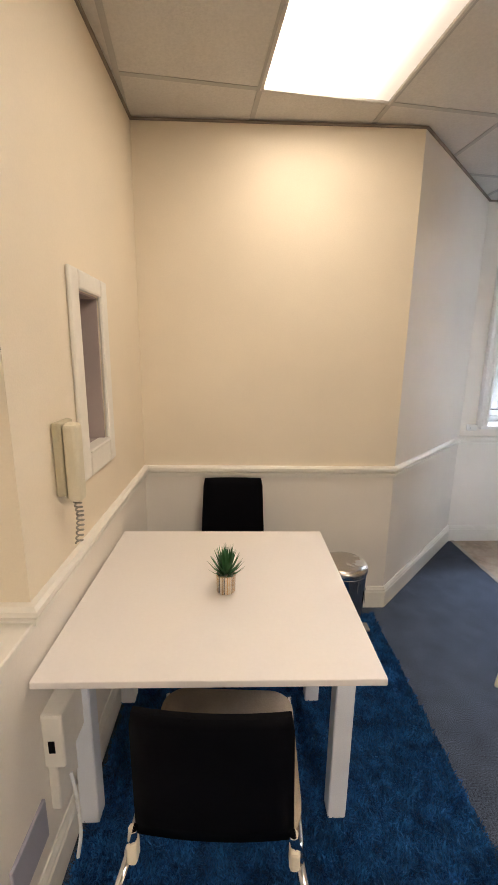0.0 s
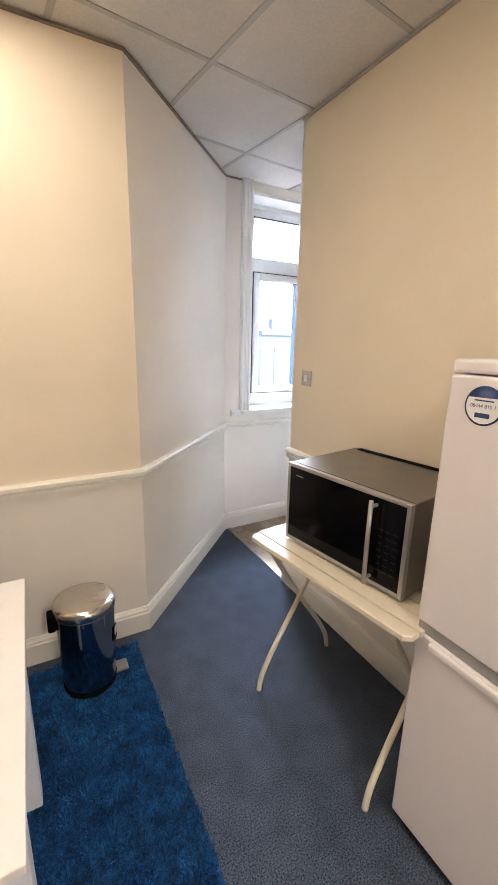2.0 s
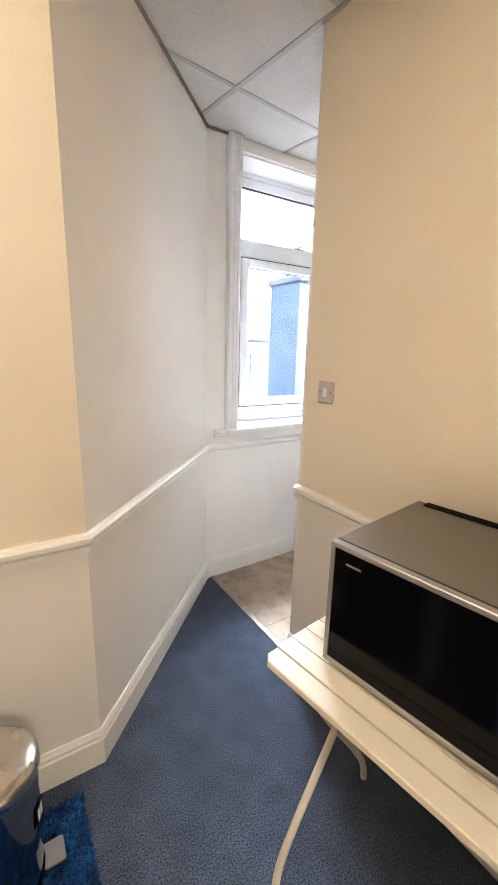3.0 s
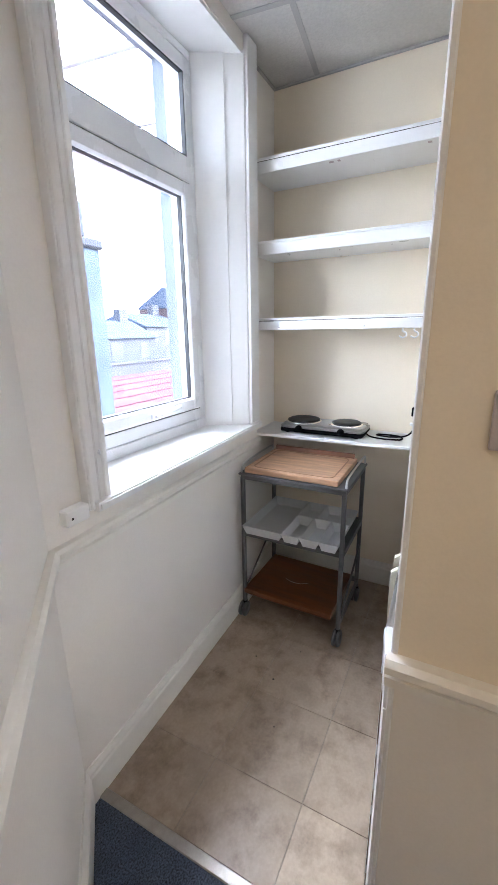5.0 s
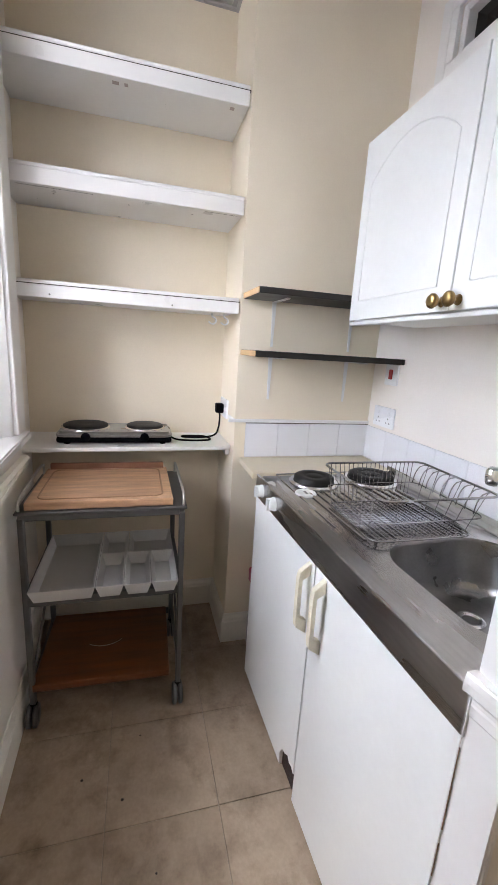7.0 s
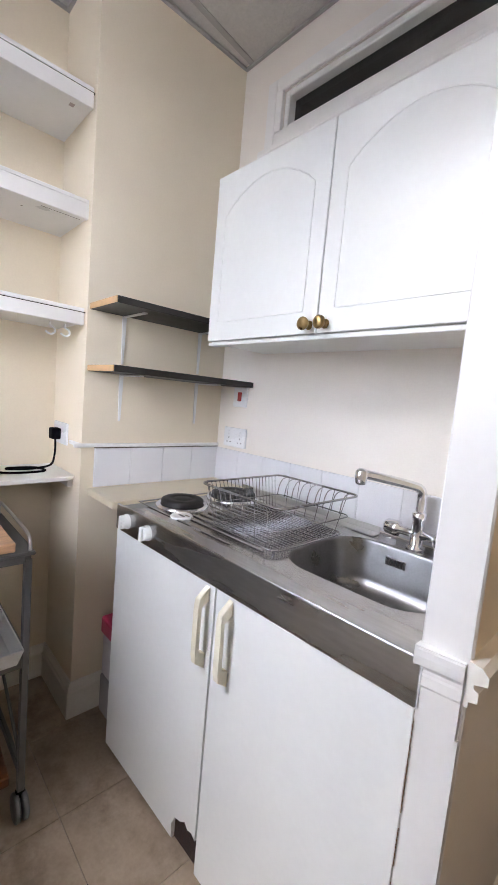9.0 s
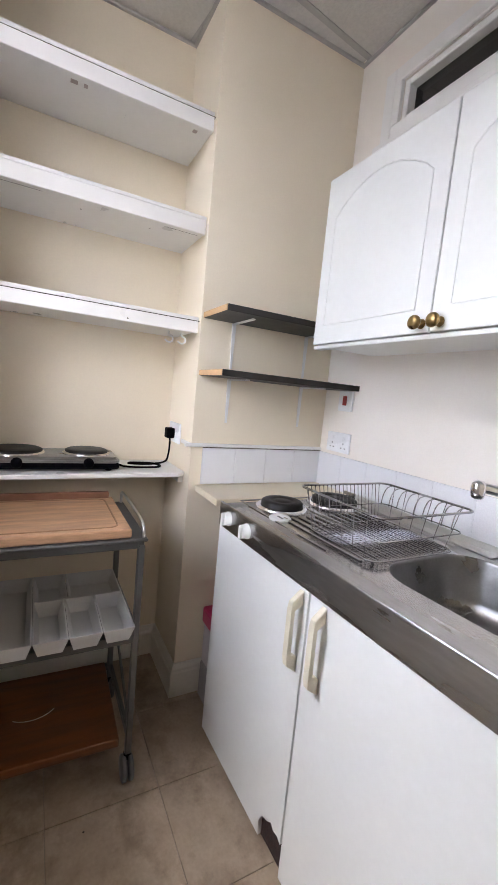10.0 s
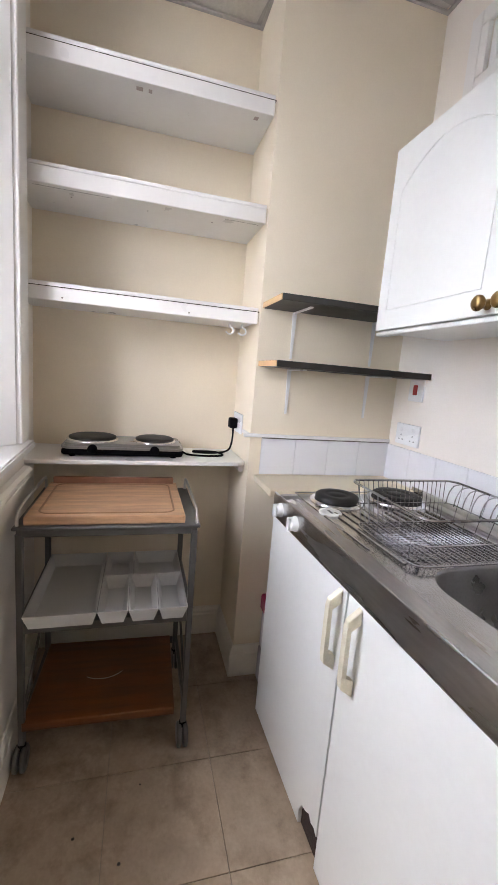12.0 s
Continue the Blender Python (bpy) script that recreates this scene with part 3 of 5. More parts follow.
def chair(m, label):
    """A black-backed chair on a chrome tube frame; the seat looks towards +y, the origin lies on the floor under the back."""
    c = thing("dining_chair", label, "chair", m, group="chairs at the dining table")
    bm = bmesh.new()
    n, rows = 8, 10
    front, back = [], []
    for j in range(rows + 1):
        z = 0.485 + 0.39 * j / rows
        w = 0.182 - 0.016 * (j / rows) - (0.006 if j == rows else 0)
        y = 0.03 - 0.05 * (j / rows)
        front.append([bm.verts.new((w * (2 * i / n - 1), y - 0.012 * (1 - (2 * i / n - 1) ** 2) + 0.022, z)) for i in range(n + 1)])
        back.append([bm.verts.new((w * (2 * i / n - 1), y - 0.012 * (1 - (2 * i / n - 1) ** 2) + 0.008, z)) for i in range(n + 1)])
    for g in (front, back):
        for j in range(rows):
            for i in range(n):
                bm.faces.new((g[j][i], g[j][i + 1], g[j + 1][i + 1], g[j + 1][i])).smooth = True
    for j in range(rows):
        for i in (0, n):
            bm.faces.new((front[j][i], front[j + 1][i], back[j + 1][i], back[j][i]))
    for i in range(n):
        for j in (0, rows):
            bm.faces.new((front[j][i], front[j][i + 1], back[j][i + 1], back[j][i]))
    part("backrest", bm, BLACK_PL, c)
    bm = bmesh.new()
    prism(bm, rounded(0.42, 0.42, 0.07, cx=0, cy=0.27), 0.43, 0.475)
    bmesh.ops.bevel(bm, geom=[e for e in bm.edges if abs(e.verts[0].co.z - e.verts[1].co.z) < 1e-5], offset=0.015, segments=3, affect="EDGES")
    part("seat", bm, SEAT, c, "beige upholstered seat cushion", smooth=True)
    for s in (-1, 1):
        bm = bmesh.new()
        tube(bm, curve_pts([(s * 0.178, 0.012, 0.54), (s * 0.182, 0.012, 0.51), (s * 0.19, 0.03, 0.47), (s * 0.20, 0.06, 0.435), (s * 0.20, 0.44, 0.435), (s * 0.205, 0.475, 0.38), (s * 0.21, 0.50, 0.013)], 4), 0.011)
        part("side_frame", bm, CHROME, c)
        bm = bmesh.new()
        tube(bm, curve_pts([(s * 0.195, 0.05, 0.437), (s * 0.20, 0.01, 0.43), (s * 0.213, -0.03, 0.38), (s * 0.225, -0.06, 0.2), (s * 0.235, -0.08, 0.013)], 4), 0.011)
        part("leg", bm, CHROME, c)
        part("bracket", B(((s * 0.182 - 0.012, -0.002, 0.445), (s * 0.182 + 0.012, 0.033, 0.500)), bevel=0.008, seg=2), CREAM_PL, c, "pale plastic joint cover")
    return c


chair(pose(1.334, 1.462, 0.008, 0, 0, -3), "black-backed chair with beige seat on chrome legs, tucked in")
chair(pose(1.36, 2.985, 0.008, 0, 0, 180), "black-backed chair with chrome legs, standing against the wall")

# rug
PILE = mat("blue_shag_tufts", (0.021, 0.096, 0.265), 0.85, var=0.42, scale=20, bump=0, fine=0.2, spec=0.2)
nt = PILE.node_tree
gi, gr, gm = nt.nodes.new("ShaderNodeNewGeometry"), nt.nodes.new("ShaderNodeMapRange"), nt.nodes.new("ShaderNodeVectorMath")
gr.inputs["To Min"].default_value, gr.inputs["To Max"].default_value = 0.55, 1.45
gm.operation = "SCALE"
src = nt.nodes["Principled BSDF"].inputs["Base Color"].links[0].from_socket
nt.links.new(gi.outputs["Random Per Island"], gr.inputs[0]), nt.links.new(gr.outputs[0], gm.inputs["Scale"]), nt.links.new(src, gm.inputs[0])
nt.links.new(gm.outputs[0], nt.nodes["Principled BSDF"].inputs["Base Color"])
rx0, rx1, ry0, ry1 = 0.885, 2.225, 0.62, 2.985
rug = thing("rug", "deep blue shaggy pile rug under the dining table", "rug")
part("backing", B(((rx0, ry0, 0.001), (rx1, ry1, 0.008)), bevel=0.002), RUG, rug)
rng = np.random.default_rng(3)
N = 170000
base = np.stack([rng.uniform(rx0 - 0.006, rx1 + 0.006, N), rng.uniform(ry0, ry1, N), np.full(N, 0.006)], 1)
clump = np.stack([np.sin(base[:, 0] * 38 + 3 * np.sin(base[:, 1] * 21)), np.cos(base[:, 1] * 34 + 3 * np.sin(base[:, 0] * 27))], 1)
lean = clump * 0.005 + rng.normal(0, 0.006, (N, 2))
tip = base + np.concatenate([lean, rng.uniform(0.010, 0.016, (N, 1)) + 0.004 * clump[:, :1] * clump[:, 1:]], 1)
ang = rng.uniform(0, math.pi, N)
wd = np.stack([np.cos(ang), np.sin(ang), np.zeros(N)], 1) * 0.0030
V = np.stack([base - wd, base + wd, tip + wd * 0.4, tip - wd * 0.4], 1).reshape(-1, 3)
Fc = np.arange(4 * N).reshape(-1, 4)
me = bpy.data.meshes.new("pile")
me.from_pydata(V.tolist(), [], Fc.tolist())
me.materials.append(PILE)
pile = new("pile", me)
pile.parent = rug
tagged(pile, "tufted blue pile", kind="stuff")


def pedal_bin():
    b = thing("pedal_bin", "small chrome pedal bin with domed lid on the rug", "bin", pose(1.985, 2.835, 0.012) @ Matrix.Diagonal((1.03, 1.03, 1.07, 1)))
    bm = bmesh.new()
    lathe(bm, [(0, 0.02), (0.108, 0.02), (0.110, 0.03), (0.122, 0.360), (0.120, 0.367), (0.1, 0.367)], 40)
    part("body", bm, mat("dark_polished_steel", (0.34, 0.35, 0.37), 0.10, 1.0, var=0.03, bump=0), b)
    bm = bmesh.new()
    lathe(bm, [(0.126, 0.367), (0.128, 0.371), (0.127, 0.393), (0.122, 0.403), (0.10, 0.411), (0.05, 0.417), (0, 0.419)], 40)
    part("lid", bm, mat("brushed_steel_lid", (0.58, 0.55, 0.50), 0.25, 1.0, var=0.05, bump=0.03), b, "brushed steel domed lid")
    bm = bmesh.new()
    lathe(bm, [(0, 0), (0.112, 0), (0.113, 0.022), (0, 0.022)], 32)
    part("base_ring", bm, BLACK_PL, b)
    part("hinge", B(((-0.150, -0.03, 0.30), (-0.118, 0.03, 0.375)), bevel=0.008, seg=2), BLACK_PL, b, "black plastic lid hinge")
    bm = B(((0.105, -0.035, 0.012), (0.165, 0.035, 0.022)), bevel=0.008, seg=2)
    part("pedal", bm, mat("grey_pedal", (0.25, 0.24, 0.23), 0.5), b)
    bm = B(((0.1205, -0.022, 0.20), (0.1225, 0.022, 0.27)))
    bmesh.ops.rotate(bm, verts=bm.verts, cent=(0, 0, 0), matrix=Matrix.Rotation(radians(-22), 3, "Z"))
    st = part("sticker", bm, BLACK_PL, b, "black label with pale bars")
    bm = B(((0.1222, -0.016, 0.225), (0.1232, -0.004, 0.26)), ((0.1222, 0.000, 0.225), (0.1232, 0.014, 0.26)))
    bmesh.ops.rotate(bm, verts=bm.verts, cent=(0, 0, 0), matrix=Matrix.Rotation(radians(-22), 3, "Z"))
    part("print_bars", bm, UPVC, st)


pedal_bin()


def plant():
    p = thing("potted_plant", "small spiky artificial succulent in a striped pot", "plant", pose(1.345, 2.085, 0.75))
    bm = bmesh.new()
    lathe(bm, [(0, 0), (0.030, 0), (0.033, 0.004), (0.034, 0.066), (0.031, 0.068), (0.030, 0.058), (0, 0.058)], 32)
    m = mat("striped_pot_glaze", (0.7, 0.66, 0.6), 0.4, bump=0)
    nt = m.node_tree
    w, cr, tc, sp, at, mm = (nt.nodes.new(x) for x in ("ShaderNodeTexNoise", "ShaderNodeValToRGB", "ShaderNodeTexCoord", "ShaderNodeSeparateXYZ", "ShaderNodeMath", "ShaderNodeMath"))
    at.operation, mm.operation = "ARCTAN2", "MULTIPLY"
    w.noise_dimensions = "1D"
    w.inputs["Scale"].default_value = 5.0
    nt.links.new(tc.outputs["Object"], sp.inputs[0])
    nt.links.new(sp.outputs["Y"], at.inputs[0]), nt.links.new(sp.outputs["X"], at.inputs[1])
    nt.links.new(at.outputs[0], mm.inputs[0])
    mm.inputs[1].default_value = 1.0
    nt.links.new(mm.outputs[0], w.inputs["W"]), nt.links.new(w.outputs[0], cr.inputs[0])
    cr.color_ramp.interpolation = "CONSTANT"
    e = cr.color_ramp.elements
    e[0].position, e[0].color = 0.0, (0.03, 0.03, 0.035, 1)
    e[1].position, e[1].color = 0.42, (0.72, 0.68, 0.6, 1)
    for pos, col in ((0.50, (0.55, 0.30, 0.08, 1)), (0.55, (0.75, 0.72, 0.66, 1)), (0.62, (0.05, 0.05, 0.06, 1))):
        e.new(pos).color = col
    nt.links.new(cr.outputs[0], nt.nodes["Principled BSDF"].inputs["Base Color"])
    part("pot", bm, m, p)
    g = mat("green_leaf", (0.045, 0.15, 0.05), 0.5, var=0.3, scale=30, bump=0)
    rnd = random.Random(5)
    bm = bmesh.new()
    for k in range(90):
        t = k / 90
        a = k * 2.4
        el = radians(86 - 58 * t + rnd.uniform(-7, 7))
        L = rnd.uniform(0.068, 0.092) * (1 - 0.12 * t)
        d = Vector((math.cos(a) * math.cos(el), math.sin(a) * math.cos(el), math.sin(el)))
        s = Vector((-math.sin(a), math.cos(a), 0))
        o = Vector((math.cos(a) * 0.008, math.sin(a) * 0.008, 0.058 + 0.03 * (1 - t)))
        q = [o - s * 0.0035, o + s * 0.0035, o + d * L * 0.5 + s * 0.004 - Vector((0, 0, 0.004)), o + d * L * 0.5 - s * 0.004 - Vector((0, 0, 0.004))]
        v = [bm.verts.new(x) for x in q] + [bm.verts.new(o + d * L + Vector((0, 0, 0.006)))]
        bm.faces.new(v[:4]), bm.faces.new((v[3], v[2], v[4]))
    part("leaves", bm, g, p, "spiky green leaves")


plant()

# folding table and microwave, turned a little from the wall
TM = pose(2.624, 2.50, 0, 0, 0, 7.6)
TL, TD, TZ = 0.775, 0.52, 0.765


def folding_table():
    """Local x runs away from the front edge to the wall, local y along the front edge (negative: away from the window)."""
    t = thing("folding_table", "cream slatted plastic folding table with bent tube legs", "table", TM)
    bm = bmesh.new()
    n = 9
    for k in range(n):
        x0, x1 = TD * k / n + 0.002, TD * (k + 1) / n - 0.002
        e = 0.025 if k in (0, n - 1) else 0.0
        bmx = bmesh.new()
        prism(bmx, [(x0 + (0.02 if k == 0 else 0), -TL + e * 0.2), (x1 - (0.02 if k == n - 1 else 0), -TL + e * 0.2), (x1, -TL + e), (x1, -0.006 - e), (x1 - (0.02 if k == n - 1 else 0), -0.006 - e * 0.2), (x0 + (0.02 if k == 0 else 0), -0.006 - e * 0.2), (x0, -0.006 - e), (x0, -TL + e)], TZ - 0.018, TZ)
        bmesh.ops.bevel(bmx, geom=[d for d in bmx.edges if d.verts[0].co.z > TZ - 1e-4 and d.verts[1].co.z > TZ - 1e-4], offset=0.003, segments=1, affect="EDGES")
        part("slat", bmx, CREAM_PL, t)
    part("rim", B(((0.05, -TL + 0.05, TZ - 0.040), (0.064, -0.05, TZ - 0.018)), ((TD - 0.064, -TL + 0.05, TZ - 0.040), (TD - 0.05, -0.05, TZ - 0.018)),
                  ((0.064, -TL + 0.05, TZ - 0.040), (TD - 0.064, -TL + 0.064, TZ - 0.018)), ((0.064, -0.064, TZ - 0.040), (TD - 0.064, -0.05, TZ - 0.018)),
                  ((0.064, -TL / 2 - 0.01, TZ - 0.038), (TD - 0.064, -TL / 2 + 0.01, TZ - 0.018)), bevel=0.002), SILVER, t, "grey frame under the slats")
    for y, s in ((-0.075, 0.0), (-TL + 0.095, 0.0)):
        for x0, x1, dy in ((0.03, TD - 0.06, 0.0), (TD - 0.02, 0.06, 0.022)):
            dx = x1 - x0
            bm = bmesh.new()
            tube(bm, curve_pts([(x0, y + dy, 0.0005), (x0 + dx * 0.04, y + dy, 0.08), (x0 + dx * 0.20, y + dy, 0.20), (x0 + dx * 0.55, y + dy, 0.42), (x1, y + dy, TZ - 0.03)], 5), 0.0115, 10)
            part("leg", bm, CREAM_PL, t)


folding_table()


def microwave():
    m = TM @ pose(0.110, -0.118, TZ, 0, 0, 1.0)
    w = thing("microwave", "silver-grey microwave oven with black glass door on folding table", "microwave", m)
    W, D, HH = 0.545, 0.425, 0.325
    z0 = 0.012
    part("casing", B(((0.02, -W, z0), (D, 0, z0 + HH)), bevel=0.004, seg=2), DARK_MET, w)
    part("front_frame", B(((0.0, -W, z0), (0.02, 0, z0 + 0.014)), ((0.0, -W, z0 + HH - 0.014), (0.02, 0, z0 + HH)), ((0.0, -0.012, z0 + 0.014), (0.02, 0, z0 + HH - 0.014)), ((0.0, -W, z0 + 0.014), (0.02, -W + 0.016, z0 + HH - 0.014)), bevel=0.002), SILVER, w, "silver front surround")
    d = part("door", B(((0.003, -W + 0.135, z0 + 0.014), (0.018, -0.012, z0 + HH - 0.014)), bevel=0.001), BLACK_GL, w, "black glass door")
    part("print_bars", B(((0.0022, -0.085, z0 + 0.278), (0.003, -0.045, z0 + 0.283))), SILVER, d)
    bm = bmesh.new()
    tube(bm, [(-0.028, -W + 0.123, z0 + 0.012), (-0.030, -W + 0.123, z0 + 0.16), (-0.028, -W + 0.123, z0 + 0.305)], 0.0075, 12)
    tube(bm, [(-0.028, -W + 0.123, z0 + 0.03), (0.004, -W + 0.123, z0 + 0.03)], 0.006), tube(bm, [(-0.028, -W + 0.123, z0 + 0.285), (0.004, -W + 0.123, z0 + 0.285)], 0.006)
    part("handle", bm, SILVER, d, "silver bar handle")
    p = part("control_panel", B(((0.004, -W + 0.016, z0 + 0.014), (0.018, -W + 0.133, z0 + HH - 0.014)), bevel=0.001), BLACK_GL, w)
    bars = mat("dim_panel_print", (0.010, 0.010, 0.012), 0.2, bump=0)
    part("print_bars", B(*[((0.0032, -W + 0.035 + 0.028 * c, z0 + 0.06 + 0.024 * r), (0.004, -W + 0.053 + 0.028 * c, z0 + 0.066 + 0.024 * r)) for r in range(7) for c in range(3)]), bars, p)
    part("rear_strip", B(((D - 0.035, -W + 0.03, z0 + HH), (D - 0.004, -0.03, z0 + HH + 0.004)), bevel=0.0015), BLACK_PL, w, "black strip along the top rear edge")
    part("seam", B(((0.021, -W + 0.004, z0 + HH), (0.024, -0.004, z0 + HH + 0.0006))), GASKET, w)
    for x in (0.04, D - 0.04):
        for y in (-W + 0.05, -0.05):
            bm = bmesh.new()
            lathe(bm, [(0, 0), (0.014, 0), (0.014, z0), (0, z0)], 16, (x, y, 0))
            part("foot", bm, BLACK_PL, w)


microwave()


def fridge():
    f = thing("fridge_freezer", "white upright fridge freezer with two doors and a round sticker", "fridge")
    x0, x1, y0, y1 = 2.795, 3.245, 1.255, 1.768
    part("body", B(((x0 + 0.05, y0, 0.03), (x1, y1, 1.50)), bevel=0.006, seg=2), FRIDGE_W, f)
    part("top_cap", B(((x0 + 0.004, y0 - 0.001, 1.502), (x1, y1 + 0.001, 1.536)), bevel=0.008, seg=2), FRIDGE_W, f)
    lo = part("lower_door", B(((x0, y0, 0.055), (x0 + 0.047, y1, 0.755)), bevel=0.008, seg=3), FRIDGE_W, f)
    up = part("upper_door", B(((x0, y0, 0.790), (x0 + 0.047, y1, 1.498)), bevel=0.008, seg=3), FRIDGE_W, f)
    grey = mat("grey_handle_recess", (0.34, 0.33, 0.33), 0.5)
    part("handle", B(((x0 - 0.012, y0 + 0.02, 0.722), (x0 + 0.01, y1 - 0.05, 0.748)), bevel=0.008, seg=3), FRIDGE_W, lo)
    part("recess", B(((x0 + 0.006, y0 + 0.004, 0.756), (x0 + 0.05, y1 - 0.004, 0.789))), grey, f, "grey gap between the doors")
    part("plinth", B(((x0 + 0.05, y0 + 0.01, 0.0), (x1 - 0.02, y1 - 0.01, 0.03))), BLACK_PL, f)
    rot = Matrix.Translation((x0 - 0.0005, 1.672, 1.430)) @ Matrix.Rotation(radians(-90), 4, "Y")
    bm = bmesh.new()
    lathe(bm, [(0, 0), (0.047, 0), (0.047, 0.0008), (0, 0.0008)], 48, m=rot)
    navy = mat("navy_print", (0.02, 0.05, 0.16), 0.4, bump=0)
    st = part("sticker", bm, navy, up, "round navy and white sticker")
    bm = bmesh.new()
    pts = [(0.0425 * math.sin(radians(a)), 0.0425 * math.cos(radians(a))) for a in range(62, 299, 6)]
    v = [bm.verts.new((x0 - 0.0022, 1.672 - s, 1.430 + c)) for s, c in pts]
    bm.faces.new(v)
    part("white_field", bm, UPVC, st)
    cu = bpy.data.curves.new("number", "FONT")
    cu.body, cu.size, cu.align_x, cu.align_y = "08444 810 1", 0.0125, "CENTER", "CENTER"
    cu.materials.append(navy)
    tx = new("number", cu)
    tx.parent = st
    tx.matrix_basis = Matrix.Translation((x0 - 0.003, 1.672, 1.429)) @ Matrix(((0, 0, -1), (-1, 0, 0), (0, 1, 0))).to_4x4()
    part("print_bar", B(((x0 - 0.003, 1.648, 1.441), (x0 - 0.0024, 1.695, 1.444))), navy, st)
    part("print_bar", B(((x0 - 0.003, 1.654, 1.402), (x0 - 0.0024, 1.690, 1.413))), navy, st)


fridge()

# ---- kitchen things ----
CT, CF, CX0, CX1 = 0.908, 3.186, 3.338, 4.348             # worktop height, front, ends
SKEW = Matrix.Translation((CX1, CF, 0)) @ Matrix.Rotation(radians(1.7), 4, "Z") @ Matrix.Translation((-CX1, -CF, 0))  # the unit stands a little askew


def slot_path(cx, cy, w, d, r):
    return rounded(w, d, r, 6, cx, cy)


def sink_unit():
    s = thing("sink_unit", "stainless steel sink top with hob rings and drainer on cupboard", "sink", SKEW)
    bx, by, bw, bd, br, depth = 3.553, 2.895, 0.385, 0.36, 0.10, 0.15
    # top sheet with the basin cut out
    bm = bmesh.new()
    inner = slot_path(bx, by, bw, bd, br)
    outer = []
    for x, y in inner:
        dx, dy = x - bx, y - by
        k = min(((bx - CX0) if dx < 0 else (CX1 - bx)) / max(abs(dx), 1e-6), ((by - YS) if dy < 0 else (CF - by)) / max(abs(dy), 1e-6))
        outer.append((bx + dx * k, by + dy * k))
    vi = [bm.verts.new((x, y, CT)) for x, y in inner]
    vo = [bm.verts.new((x, y, CT)) for x, y in outer]
    n = len(vi)
    corner = {(CX0, YS): None, (CX1, YS): None, (CX0, CF): None, (CX1, CF): None}
    for k in corner:
        corner[k] = bm.verts.new((*k, CT))
    for i in range(n):
        j = (i + 1) % n
        a, b = vo[i].co, vo[j].co
        if abs(a.x - b.x) > 1e-4 and abs(a.y - b.y) > 1e-4:
            cx = a.x if min(abs(a.x - CX0), abs(a.x - CX1)) < 1e-4 else b.x
            cy = a.y if min(abs(a.y - YS), abs(a.y - CF)) < 1e-4 else b.y
            key = min(corner, key=lambda q: abs(q[0] - cx) + abs(q[1] - cy))
            bm.faces.new((vi[i], vo[i], corner[key], vo[j], vi[j]))
        else:
            bm.faces.new((vi[i], vo[i], vo[j], vi[j]))
    # basin steel darker than the top: its dark reflections are put into the colour
    BASIN = mat("darkened_steel_basin", (0.27, 0.265, 0.26), 0.32, 1.0, var=0.15, scale=12, bump=0.03, bscale=160, fine=0.05)
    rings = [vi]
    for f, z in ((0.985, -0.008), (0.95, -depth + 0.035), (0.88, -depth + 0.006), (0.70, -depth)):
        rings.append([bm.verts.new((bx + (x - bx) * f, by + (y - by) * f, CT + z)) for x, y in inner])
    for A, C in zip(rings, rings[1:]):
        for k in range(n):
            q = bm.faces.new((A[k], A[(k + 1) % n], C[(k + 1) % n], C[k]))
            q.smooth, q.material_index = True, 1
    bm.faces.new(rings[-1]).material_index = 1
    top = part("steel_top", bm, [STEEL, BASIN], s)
    bm = bmesh.new()
    box(bm, (CX0 - 0.016, CF - 0.004, CT - 0.085), (CX1, CF + 0.004, CT + 0.001), 0.003, 2)
    part("fascia", bm, STEEL, s, "steel front edge")
    part("end_cap", B(((CX0 - 0.0185, 3.169, CT - 0.085), (CX0 - 0.0163, CF + 0.003, CT)), bevel=0.0005), UPVC, s, "white plastic end cap")
    bm = bmesh.new()
    box(bm, (CX0, YS + 0.002, CT), (CX1, YS + 0.012, CT + 0.018), 0.002)
    for lo, hi in (((3.86, 3.115, CT), (4.32, 3.122, CT + 0.004)), ((4.325, 2.65, CT), (4.332, 3.12, CT + 0.004))):
        box(bm, lo, hi, 0.0015)
    part("upstand", bm, STEEL, s)
    for k in range(13):
        y = 2.70 + k * 0.031
        part("drainer_rib", B(((3.775, y, CT - 0.001), (4.115, y + 0.011, CT + 0.006)), bevel=0.0025), STEEL, top)
    for x, y, r in ((4.235, 3.005, 0.076), (4.235, 2.765, 0.088)):
        bm = bmesh.new()
        lathe(bm, [(r + 0.016, CT), (r + 0.014, CT + 0.006), (r, CT + 0.008), (r - 0.004, CT + 0.004)], 40, (x, y, 0))
        rg = part("hob_ring", bm, CHROME, s, "chrome-edged black hotplate")
        bm = bmesh.new()
        lathe(bm, [(r - 0.003, CT + 0.002), (r - 0.003, CT + 0.020), (r - 0.010, CT + 0.025), (r * 0.55, CT + 0.025), (r * 0.52, CT + 0.023), (r * 0.35, CT + 0.023), (r * 0.32, CT + 0.0245), (0, CT + 0.0245)], 40, (x, y, 0))
        part("plate", bm, CAST, rg)
    for x in (4.272, 4.145):
        bm = bmesh.new()
        mm = Matrix.Translation((x, CF + 0.004, CT - 0.042)) @ Matrix.Rotation(radians(-90), 4, "X")
        lathe(bm, [(0.024, 0), (0.024, 0.005), (0.021, 0.009), (0.019, 0.018), (0.017, 0.020), (0, 0.020)], 24, m=mm)
        box(bm, (x - 0.006, CF + 0.012, CT - 0.064), (x + 0.006, CF + 0.034, CT - 0.020), 0.003)
        part("control_knob", bm, WHITE_LAM, s, "white plastic control knob")
